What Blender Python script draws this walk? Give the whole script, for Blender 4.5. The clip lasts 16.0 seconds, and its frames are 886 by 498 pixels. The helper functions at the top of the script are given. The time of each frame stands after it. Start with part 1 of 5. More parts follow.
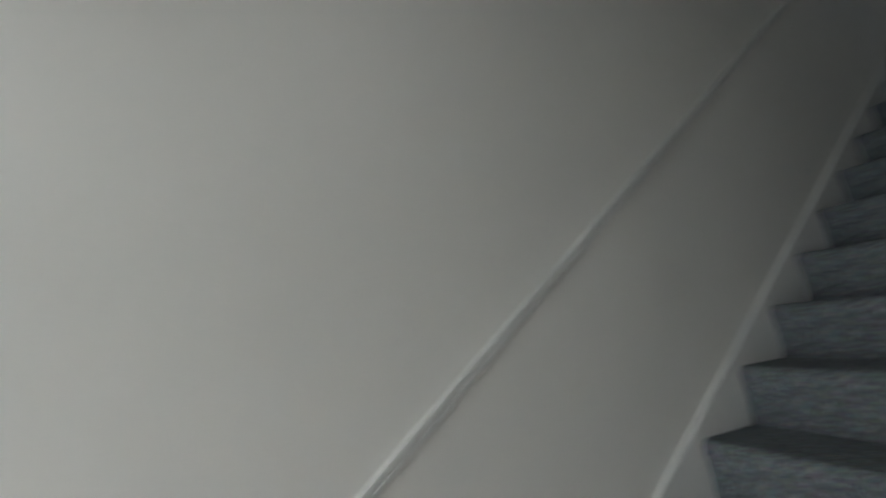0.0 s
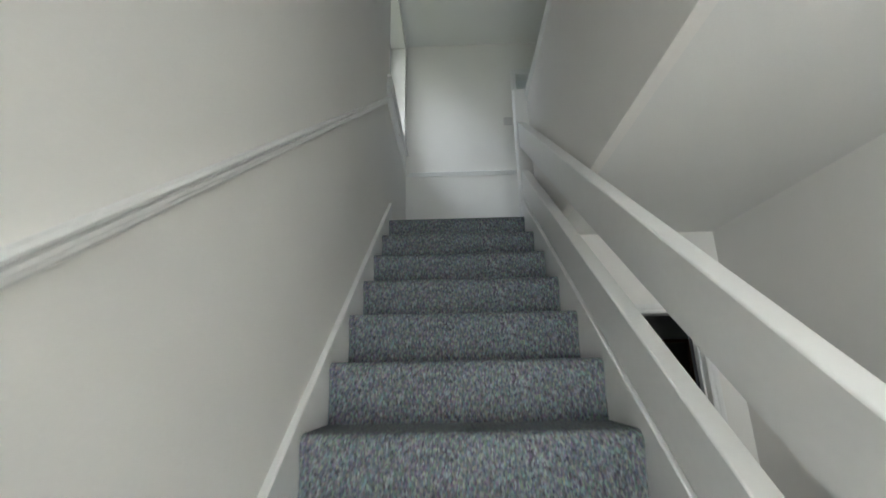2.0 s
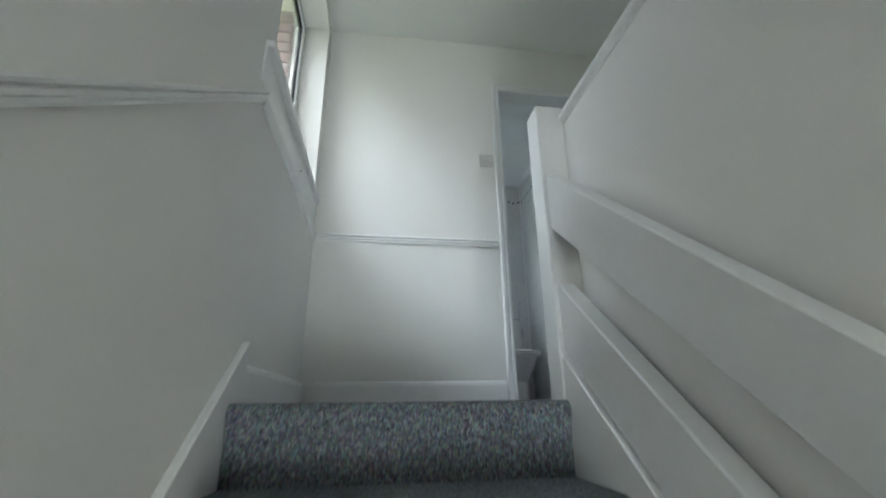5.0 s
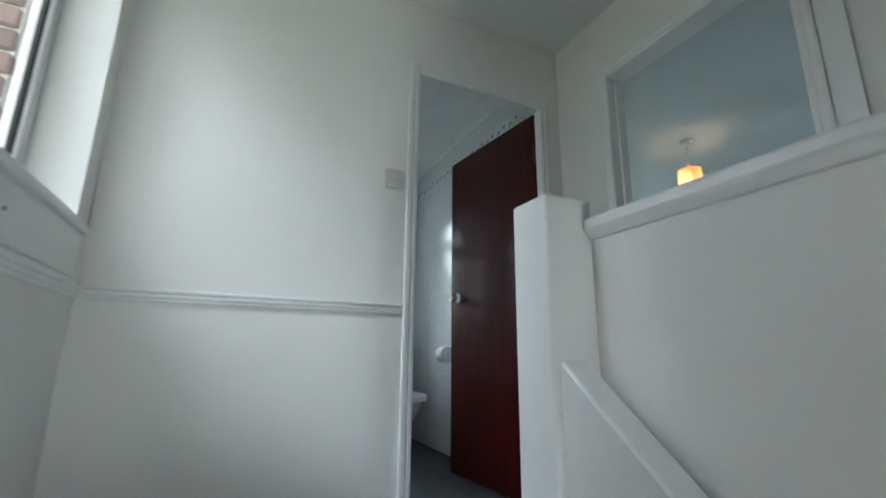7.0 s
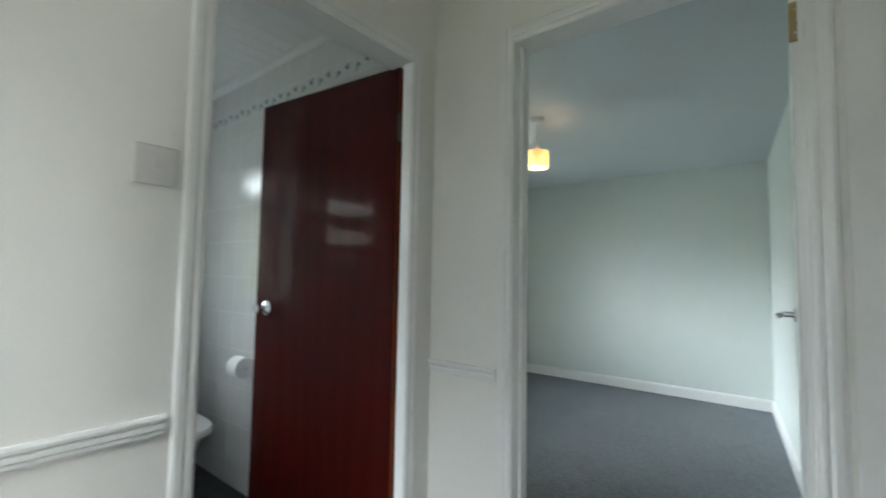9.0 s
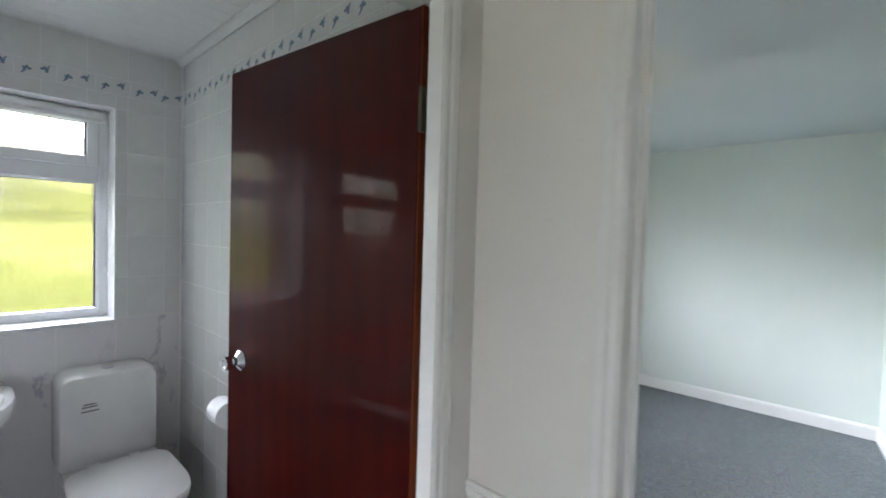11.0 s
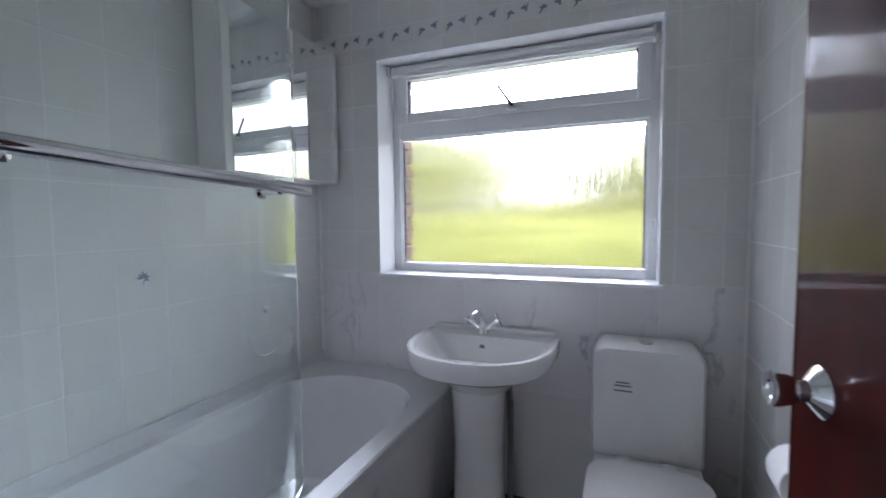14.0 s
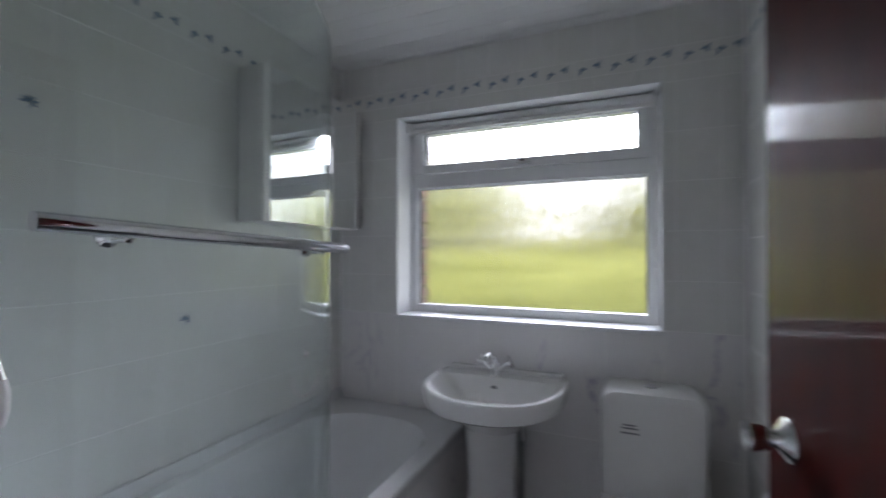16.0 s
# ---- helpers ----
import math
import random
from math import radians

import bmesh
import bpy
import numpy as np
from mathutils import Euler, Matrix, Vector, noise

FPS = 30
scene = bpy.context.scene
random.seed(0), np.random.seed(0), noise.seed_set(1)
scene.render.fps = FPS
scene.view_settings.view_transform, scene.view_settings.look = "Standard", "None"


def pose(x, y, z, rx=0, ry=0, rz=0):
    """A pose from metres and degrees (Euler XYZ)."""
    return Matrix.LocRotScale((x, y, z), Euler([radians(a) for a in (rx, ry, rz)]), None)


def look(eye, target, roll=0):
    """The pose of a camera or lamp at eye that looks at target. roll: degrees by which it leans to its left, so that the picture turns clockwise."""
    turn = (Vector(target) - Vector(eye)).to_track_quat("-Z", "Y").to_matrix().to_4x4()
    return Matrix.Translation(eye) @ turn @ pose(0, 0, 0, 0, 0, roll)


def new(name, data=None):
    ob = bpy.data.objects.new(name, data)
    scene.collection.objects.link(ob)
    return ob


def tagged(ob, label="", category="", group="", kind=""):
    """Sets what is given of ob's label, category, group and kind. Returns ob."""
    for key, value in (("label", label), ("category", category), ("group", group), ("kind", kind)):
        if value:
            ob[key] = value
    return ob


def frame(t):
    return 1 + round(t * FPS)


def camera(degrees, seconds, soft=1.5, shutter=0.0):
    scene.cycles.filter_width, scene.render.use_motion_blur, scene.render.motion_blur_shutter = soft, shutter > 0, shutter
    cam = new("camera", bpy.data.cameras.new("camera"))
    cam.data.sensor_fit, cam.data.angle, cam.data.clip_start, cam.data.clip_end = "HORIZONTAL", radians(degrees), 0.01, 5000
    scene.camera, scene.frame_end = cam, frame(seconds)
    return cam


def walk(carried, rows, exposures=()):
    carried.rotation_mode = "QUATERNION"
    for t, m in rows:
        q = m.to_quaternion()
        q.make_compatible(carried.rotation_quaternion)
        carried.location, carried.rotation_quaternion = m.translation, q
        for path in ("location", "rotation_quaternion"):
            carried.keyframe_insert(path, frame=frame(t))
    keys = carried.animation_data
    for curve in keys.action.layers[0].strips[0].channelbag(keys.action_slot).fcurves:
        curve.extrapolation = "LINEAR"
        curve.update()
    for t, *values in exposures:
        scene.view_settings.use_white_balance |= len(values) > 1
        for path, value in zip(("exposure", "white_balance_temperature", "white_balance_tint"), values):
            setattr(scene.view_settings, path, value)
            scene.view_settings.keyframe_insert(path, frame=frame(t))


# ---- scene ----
cam = camera(90.5, 16.0, soft=1.6, shutter=0.45)

PATH = [
    (0, (1.044, -3.197, -1.096), (-0.752, -2.392, -0.74), -5.8),
    (0.2, (0.91, -3.208, -1.105), (-0.648, -2.003, -0.76), -4.1),
    (0.3, (0.876, -3.205, -1.092), (-0.595, -1.891, -0.761), -3.7),
    (0.4, (0.829, -3.19, -1.088), (-0.47, -1.707, -0.752), -2.6),
    (0.5, (0.789, -3.197, -1.079), (-0.408, -1.633, -0.733), -2.4),
    (0.6, (0.749, -3.201, -1.07), (-0.272, -1.519, -0.713), -2.2),
    (0.9, (0.679, -3.149, -1.056), (-0.024, -1.322, -0.646), -1.9),
    (1, (0.643, -3.108, -1.062), (0.084, -1.239, -0.621), -1.5),
    (1.5, (0.49, -2.938, -1.052), (0.307, -1.019, -0.519), -1.3),
    (2, (0.424, -2.665, -0.999), (0.384, -0.747, -0.433), -1.1),
    (2.5, (0.382, -2.424, -0.838), (0.409, -0.52, -0.228), -0.6),
    (3, (0.362, -2.207, -0.677), (0.455, -0.322, -0.016), -0.6),
    (3.5, (0.377, -1.981, -0.526), (0.512, -0.109, 0.165), -0.7),
    (4, (0.37, -1.756, -0.363), (0.526, 0.118, 0.319), 0.3),
    (4.2, (0.372, -1.607, -0.297), (0.535, 0.259, 0.404), -0.2),
    (6.3, (0.406, -0.788, 0.485), (1.013, 1.039, 1.029), 0.4),
    (6.5, (0.416, -0.708, 0.551), (1.085, 1.103, 1.074), 0.4),
    (6.7, (0.416, -0.645, 0.599), (1.157, 1.142, 1.105), 0.7),
    (7, (0.443, -0.521, 0.71), (1.278, 1.236, 1.171), 0.6),
    (7.5, (0.473, -0.338, 0.837), (1.454, 1.363, 1.217), 0.9),
    (8, (0.539, -0.16, 0.987), (1.688, 1.451, 1.277), 0.9),
    (8.5, (0.589, -0.023, 1.113), (1.942, 1.436, 1.316), 1.3),
    (9, (0.67, 0.106, 1.211), (2.23, 1.351, 1.333), 1.0),
    (9.2, (0.705, 0.133, 1.235), (2.341, 1.281, 1.323), 1.0),
    (11.3, (1.21, 0.655, 1.495), (2.592, 2.097, 1.386), 1.3),
    (11.5, (1.259, 0.736, 1.453), (2.519, 2.286, 1.34), 1.0),
    (11.6, (1.273, 0.763, 1.446), (2.447, 2.377, 1.318), 1.2),
    (12, (1.315, 0.877, 1.397), (2.203, 2.664, 1.256), 1.2),
    (12.5, (1.356, 1.003, 1.357), (1.852, 2.935, 1.214), 0.6),
    (13, (1.431, 1.118, 1.311), (1.411, 3.113, 1.175), -0.0),
    (13.2, (1.451, 1.157, 1.301), (1.249, 3.142, 1.162), 0.0),
    (13.5, (1.499, 1.223, 1.266), (1.037, 3.165, 1.138), -0.3),
    (14, (1.509, 1.303, 1.271), (0.749, 3.146, 1.143), -0.5),
    (14.5, (1.578, 1.390, 1.27), (0.535, 3.084, 1.17), -0.6),
    (15, (1.568, 1.396, 1.291), (0.337, 2.964, 1.228), -0.8),
    (15.5, (1.577, 1.322, 1.328), (0.321, 2.874, 1.311), -0.6),
    (16, (1.526, 1.165, 1.331), (0.736, 2.998, 1.354), 0.1),
]
EXPOSURES = [(0.0, 0.3, 6150, 8), (0.5, 0.75, 6350, 8), (1.0, 1.4, 6350, 9), (1.5, 1.72, 6400, 9), (2.0, 1.97, 6350, 8), (2.5, 2.1, 6300, 8), (3.0, 2.25, 6250, 8), (4.0, 2.5, 6200, 7), (6.5, 2.5, 6050, 5), (7.0, 2.3, 6050, 5), (7.5, 2.1, 6100, 5), (8.0, 2.1, 6200, 5), (8.5, 2.3, 6300, 5), (9.0, 2.55, 6600, 6),
             (11.5, 2.95, 6650, 16), (12.5, 2.7, 6300, 18), (14.5, 2.5, 6250, 21), (15.5, 2.22, 6450, 19), (16.0, 2.03, 6550, 19)]
walk(cam, [(t, look(e, g, r)) for t, e, g, r in PATH], EXPOSURES)

# ---- light ----
SKY_ELEV, SKY_ROT = radians(38), radians(174)
world = bpy.data.worlds.new("world")
scene.world = world
world.use_nodes = True
wn = world.node_tree
sky = wn.nodes.new("ShaderNodeTexSky")
sky.sky_type = "NISHITA"
sky.sun_disc = False
sky.sun_elevation, sky.sun_rotation = SKY_ELEV, SKY_ROT
sky.air_density, sky.dust_density, sky.ozone_density = 1.0, 9.0, 0.4
wn.nodes["Background"].inputs["Strength"].default_value = 0.15
haze = wn.nodes.new("ShaderNodeMix")
haze.data_type = "RGBA"
haze.inputs[0].default_value = 0.6
haze.inputs[7].default_value = (5.0, 5.1, 5.25, 1)
wn.links.new(sky.outputs["Color"], haze.inputs[6])
wn.links.new(haze.outputs[2], wn.nodes["Background"].inputs["Color"])

sun_data = bpy.data.lights.new("sun", "SUN")
sun_data.energy, sun_data.angle, sun_data.color = 3.0, radians(4), (1.0, 0.95, 0.87)
sun = new("sun", sun_data)
sun.matrix_world = look((1.5, -14, 11), (0, 0, 0))


def area_lamp(name, eye, target, w, h, watts, color):
    d = bpy.data.lights.new(name, "AREA")
    d.shape, d.size, d.size_y, d.energy, d.color = "RECTANGLE", w, h, watts, color
    o = new(name, d)
    o.matrix_world = look(eye, target)
    return o


COOL = (0.86, 0.94, 1.0)
area_lamp("landing_window_sky", (-4.4, -0.44, 6.0), (0.0, 0.55, 1.6), 3.2, 2.4, 92, (0.86, 0.93, 1.0))
area_lamp("bath_window_sky", (0.4, 11.5, 4.7), (0.9, 3.3, 2.4), 5.0, 3.0, 340, (0.80, 0.88, 1.0))
area_lamp("bedroom_window_sky", (3.9, 3.40, 1.5), (4.0, 0.9, 2.1), 1.7, 1.0, 0.08, (0.90, 0.96, 1.0))
# Added lamp inside the unseen front door, turned east to light the hall wall.
area_lamp("hall_south_fill", (0.58, -5.0, -1.6), (1.7, -1.8, -0.9), 0.7, 1.5, 8.0, (0.88, 0.94, 1.0))
# Added lamp outside below the hall window, aimed up to brighten the hall ceiling.
area_lamp("hall_ceiling_fill", (2.50, -4.25, -2.5), (1.45, -2.6, -0.25), 1.0, 0.4, 52, (1.0, 0.97, 0.93))
area_lamp("back_window_sky", (3.9, 5.0, 0.6), (3.9, 3.3, -1.1), 1.4, 1.0, 11.0, COOL)

# ---- materials ----


def material(name, rough=0.5, metal=0.0, color=(0.8, 0.8, 0.8)):
    m = bpy.data.materials.new(name)
    m.use_nodes = True
    b = m.node_tree.nodes["Principled BSDF"]
    b.inputs["Base Color"].default_value = (*color, 1)
    b.inputs["Roughness"].default_value = rough
    b.inputs["Metallic"].default_value = metal
    return m


def add(m, kind, **values):
    n = m.node_tree.nodes.new(kind)
    for k, v in values.items():
        n.inputs[k].default_value = v
    return n


def wire(m, a, out, b, inp):
    m.node_tree.links.new(a.outputs[out], b.inputs[inp])


def coords(m, scale=(1, 1, 1), rot=(0, 0, 0)):
    t = m.node_tree.nodes.new("ShaderNodeTexCoord")
    g = m.node_tree.nodes.new("ShaderNodeMapping")
    g.inputs["Scale"].default_value, g.inputs["Rotation"].default_value = scale, rot
    wire(m, t, "Object", g, "Vector")
    return g


def ramp(m, stops):
    r = m.node_tree.nodes.new("ShaderNodeValToRGB")
    e = r.color_ramp.elements
    while len(e) < len(stops):
        e.new(0.5)
    for el, (p, c) in zip(e, stops):
        el.position, el.color = p, (*c, 1)
    return r


def bsdf(m):
    return m.node_tree.nodes["Principled BSDF"]


def two_scale(m, dark, light, big, small, mix=0.35, vec=None):
    """Colour from a broad and a fine noise."""
    g = vec or coords(m)
    n1, n2 = add(m, "ShaderNodeTexNoise", Scale=big, Detail=3.0), add(m, "ShaderNodeTexNoise", Scale=small, Detail=4.0)
    wire(m, g, "Vector", n1, "Vector"), wire(m, g, "Vector", n2, "Vector")
    x = m.node_tree.nodes.new("ShaderNodeMix")
    x.data_type = "FLOAT"
    x.inputs[0].default_value = mix
    m.node_tree.links.new(n1.outputs["Fac"], x.inputs[2])
    m.node_tree.links.new(n2.outputs["Fac"], x.inputs[3])
    r = ramp(m, [(0.3, dark), (0.7, light)])
    m.node_tree.links.new(x.outputs[0], r.inputs["Fac"])
    wire(m, r, "Color", bsdf(m), "Base Color")
    return g, n2


def relief(m, node, out, strength, dist):
    b = add(m, "ShaderNodeBump", Strength=strength, Distance=dist)
    m.node_tree.links.new(node.outputs[out], b.inputs["Height"])
    wire(m, b, "Normal", bsdf(m), "Normal")
    return b


def paint(name, dark, light, rough, bump=0.12, fine=160.0):
    m = material(name, rough)
    g, n2 = two_scale(m, dark, light, 1.1, fine, 0.3)
    relief(m, n2, "Fac", bump, 0.0015)
    return m


WALL = paint("warm white emulsion", (0.79, 0.775, 0.745), (0.85, 0.835, 0.80), 0.62)
CEIL = paint("white ceiling emulsion", (0.74, 0.74, 0.72), (0.80, 0.80, 0.78), 0.8)
GLOSS = paint("white gloss paint", (0.78, 0.78, 0.765), (0.85, 0.85, 0.835), 0.28, 0.05, 45.0)
MINT = paint("pale green emulsion", (0.62, 0.675, 0.635), (0.68, 0.73, 0.692), 0.7)
BLUECEIL = paint("pale blue grey ceiling paint", (0.565, 0.62, 0.635), (0.615, 0.67, 0.685), 0.8)
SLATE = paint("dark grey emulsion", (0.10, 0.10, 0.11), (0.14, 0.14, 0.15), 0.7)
UPVC = paint("white window plastic", (0.80, 0.81, 0.82), (0.86, 0.87, 0.88), 0.25, 0.02)
CLAD = paint("white plastic cladding", (0.79, 0.80, 0.80), (0.84, 0.85, 0.85), 0.3, 0.02)
CERAMIC = paint("glazed white ceramic", (0.77, 0.77, 0.765), (0.83, 0.83, 0.825), 0.09, 0.01, 12.0)
ACRYLIC = paint("white bath acrylic", (0.72, 0.73, 0.745), (0.78, 0.79, 0.805), 0.16, 0.01, 12.0)
PLASTIC = paint("white moulded plastic", (0.76, 0.75, 0.74), (0.82, 0.81, 0.80), 0.35, 0.02, 60.0)
PAPER = paint("soft white paper", (0.82, 0.82, 0.82), (0.88, 0.88, 0.88), 0.9, 0.2, 300.0)
SATIN = material("satin aluminium", 0.3, 1.0, (0.62, 0.64, 0.65))
CHROME = material("polished chrome", 0.06, 1.0, (0.82, 0.83, 0.85))
SWITCH = paint("aged white plastic", (0.60, 0.585, 0.57), (0.66, 0.645, 0.63), 0.35, 0.02, 60.0)
BRASS = paint("painted brass", (0.32, 0.22, 0.09), (0.45, 0.33, 0.15), 0.4, 0.15, 90.0)
bsdf(BRASS).inputs["Metallic"].default_value = 0.8
TARNISH = paint("tarnished dark brass", (0.035, 0.026, 0.012), (0.09, 0.065, 0.03), 0.5, 0.2, 90.0)
BLACK = material("black rubber", 0.7, 0.0, (0.02, 0.02, 0.022))
MORTAR = paint("brown grey mortar", (0.20, 0.17, 0.15), (0.28, 0.25, 0.22), 0.95, 0.4, 120.0)
PIPE = paint("mid grey plastic", (0.26, 0.26, 0.27), (0.32, 0.32, 0.33), 0.4, 0.05, 40.0)
GREYINK = material("grey print", 0.6, 0.0, (0.22, 0.22, 0.24))
BLUEINK = material("blue glaze", 0.2, 0.0, (0.20, 0.28, 0.40))
MIRROR = material("silvered mirror", 0.01, 1.0, (0.92, 0.93, 0.93))
GROUT = paint("pale grout", (0.86, 0.86, 0.855), (0.92, 0.92, 0.915), 0.9, 0.3, 200.0)


def make_carpet():
    m = material("grey loop carpet", 0.95)
    g = coords(m, (1.0, 1.0, 0.5))
    v = add(m, "ShaderNodeTexVoronoi", Scale=200.0)
    n = add(m, "ShaderNodeTexNoise", Scale=120.0, Detail=3.0, Roughness=0.75)
    w = add(m, "ShaderNodeTexNoise", Scale=2.2, Detail=2.0)
    for o in (v, n, w):
        wire(m, g, "Vector", o, "Vector")
    r = ramp(m, [(0.30, (0.062, 0.07, 0.08)), (0.42, (0.126, 0.141, 0.158)), (0.54, (0.205, 0.222, 0.243)), (0.68, (0.335, 0.358, 0.38))])
    x = m.node_tree.nodes.new("ShaderNodeMix")
    x.data_type = "FLOAT"
    x.inputs[0].default_value = 0.22
    m.node_tree.links.new(n.outputs["Fac"], x.inputs[2])
    m.node_tree.links.new(v.outputs["Color"], x.inputs[3])
    m.node_tree.links.new(x.outputs[0], r.inputs["Fac"])
    t = m.node_tree.nodes.new("ShaderNodeMix")
    t.data_type = "RGBA"
    t.blend_type = "MULTIPLY"
    t.inputs[0].default_value = 0.35
    wr = ramp(m, [(0.3, (0.7, 0.7, 0.7)), (0.7, (1.0, 1.0, 1.0))])
    m.node_tree.links.new(w.outputs["Fac"], wr.inputs["Fac"])
    m.node_tree.links.new(r.outputs["Color"], t.inputs[6])
    m.node_tree.links.new(wr.outputs["Color"], t.inputs[7])
    k = m.node_tree.nodes.new("ShaderNodeMix")
    k.data_type = "RGBA"
    k.blend_type = "OVERLAY"
    k.inputs[0].default_value = 0.2
    m.node_tree.links.new(t.outputs[2], k.inputs[6])
    m.node_tree.links.new(v.outputs["Color"], k.inputs[7])
    m.node_tree.links.new(k.outputs[2], bsdf(m).inputs["Base Color"])
    relief(m, n, "Fac", 0.9, 0.006)
    return m


CARPET = make_carpet()


def make_wood(name, dark, light, rough, grain=(14, 14, 1.2), coat=0.0):
    m = material(name, rough)
    g = coords(m, grain)
    w = add(m, "ShaderNodeTexWave", Scale=1.6, Distortion=7.0, Detail=3.0)
    n = add(m, "ShaderNodeTexNoise", Scale=3.0, Detail=5.0, Roughness=0.65)
    wire(m, g, "Vector", w, "Vector"), wire(m, g, "Vector", n, "Vector")
    x = m.node_tree.nodes.new("ShaderNodeMix")
    x.data_type = "FLOAT"
    x.inputs[0].default_value = 0.78
    m.node_tree.links.new(w.outputs["Fac"], x.inputs[2])
    m.node_tree.links.new(n.outputs["Fac"], x.inputs[3])
    r = ramp(m, [(0.25, dark), (0.75, light)])
    m.node_tree.links.new(x.outputs[0], r.inputs["Fac"])
    wire(m, r, "Color", bsdf(m), "Base Color")
    bsdf(m).inputs["Coat Weight"].default_value = coat
    bsdf(m).inputs["Coat Roughness"].default_value = 0.055
    bsdf(m).inputs["Specular IOR Level"].default_value = 0.02 if coat else 0.4
    relief(m, n, "Fac", 0.012 if coat else 0.05, 0.001)
    return m


MAHOGANY = make_wood("varnished mahogany", (0.038, 0.0028, 0.0021), (0.062, 0.0052, 0.0034), 0.5, (2.2, 2.2, 0.5), 0.52)
LIPPING = make_wood("orange brown lipping", (0.11, 0.022, 0.008), (0.18, 0.042, 0.014), 0.3, (9, 9, 0.7), 0.2)
VINYL = make_wood("grey wood vinyl", (0.035, 0.037, 0.042), (0.095, 0.098, 0.106), 0.42, (1.2, 14, 14))
LAMINATE = make_wood("warm brown laminate", (0.20, 0.165, 0.135), (0.31, 0.262, 0.215), 0.35, (1.2, 14, 14))
OAK = make_wood("brown wood", (0.10, 0.045, 0.018), (0.20, 0.10, 0.045), 0.4)


def shifted(m, g, by=40.0):
    """Coordinates moved by a random amount for each piece."""
    i = m.node_tree.nodes.new("ShaderNodeObjectInfo")
    a = add(m, "ShaderNodeVectorMath")
    a.operation = "ADD"
    wire(m, g, "Vector", a, 0)
    s = add(m, "ShaderNodeMath")
    s.operation = "MULTIPLY"
    s.inputs[1].default_value = by
    wire(m, i, "Random", s, 0)
    m.node_tree.links.new(s.outputs[0], a.inputs[1])
    return a


def make_tile():
    m = material("pale blue grey glazed tile", 0.18)
    g = coords(m, (1, 1, 1))
    i = m.node_tree.nodes.new("ShaderNodeObjectInfo")
    a = add(m, "ShaderNodeVectorMath")
    a.operation = "ADD"
    wire(m, g, "Vector", a, 0)
    s = add(m, "ShaderNodeMath")
    s.operation = "MULTIPLY"
    s.inputs[1].default_value = 40.0
    wire(m, i, "Random", s, 0)
    m.node_tree.links.new(s.outputs[0], a.inputs[1])
    n = add(m, "ShaderNodeTexNoise", Scale=7.0, Detail=5.0, Roughness=0.6, Distortion=0.6)
    wire(m, a, "Vector", n, "Vector")
    r = ramp(m, [(0.3, (0.765, 0.77, 0.752)), (0.52, (0.792, 0.797, 0.78)), (0.75, (0.82, 0.823, 0.81))])
    wire(m, n, "Fac", r, "Fac")
    wire(m, r, "Color", bsdf(m), "Base Color")
    n2 = add(m, "ShaderNodeTexNoise", Scale=6.0, Detail=1.0)
    wire(m, g, "Vector", n2, "Vector")
    relief(m, n2, "Fac", 0.06, 0.004)
    return m


def make_marble():
    m = material("veined marble tile", 0.16)
    c0 = coords(m, (1.7, 1.7, 0.75), (0.3, 0.75, 0.4))
    g = shifted(m, c0)
    n = add(m, "ShaderNodeTexNoise", Scale=2.0, Detail=6.0, Roughness=0.55, Distortion=0.35)
    f = add(m, "ShaderNodeTexNoise", Scale=1.7, Detail=2.0)
    wire(m, g, "Vector", n, "Vector"), wire(m, g, "Vector", f, "Vector")
    r = ramp(m, [(0.0, (0.84, 0.83, 0.84)), (0.484, (0.84, 0.83, 0.84)), (0.5, (0.56, 0.53, 0.63)), (0.512, (0.83, 0.82, 0.83)), (1.0, (0.84, 0.83, 0.835))])
    wire(m, n, "Fac", r, "Fac")
    k = m.node_tree.nodes.new("ShaderNodeMix")
    k.data_type = "RGBA"
    c = ramp(m, [(0.48, (0, 0, 0)), (0.68, (1, 1, 1))])
    wire(m, f, "Fac", c, "Fac")
    m.node_tree.links.new(c.outputs["Color"], k.inputs[0])
    k.inputs[6].default_value = (0.83, 0.82, 0.825, 1)
    m.node_tree.links.new(r.outputs["Color"], k.inputs[7])
    m.node_tree.links.new(k.outputs[2], bsdf(m).inputs["Base Color"])
    return m


def make_brick():
    m = material("red brown brick", 0.85)
    i = m.node_tree.nodes.new("ShaderNodeObjectInfo")
    r = ramp(m, [(0.0, (0.15, 0.085, 0.08)), (0.5, (0.20, 0.11, 0.10)), (1.0, (0.25, 0.14, 0.125))])
    wire(m, i, "Random", r, "Fac")
    g = coords(m)
    n = add(m, "ShaderNodeTexNoise", Scale=60.0, Detail=5.0)
    wire(m, g, "Vector", n, "Vector")
    x = m.node_tree.nodes.new("ShaderNodeMix")
    x.data_type = "RGBA"
    x.blend_type = "OVERLAY"
    x.inputs[0].default_value = 0.6
    m.node_tree.links.new(r.outputs["Color"], x.inputs[6])
    m.node_tree.links.new(n.outputs["Fac"], x.inputs[7])
    m.node_tree.links.new(x.outputs[2], bsdf(m).inputs["Base Color"])
    relief(m, n, "Fac", 0.5, 0.004)
    return m


def make_leaf(name, a, b):
    m = material(name, 0.6)
    i = m.node_tree.nodes.new("ShaderNodeNewGeometry")
    r = ramp(m, [(0.0, a), (1.0, b)])
    m.node_tree.links.new(i.outputs["Random Per Island"], r.inputs["Fac"])
    wire(m, r, "Color", bsdf(m), "Base Color")
    return m


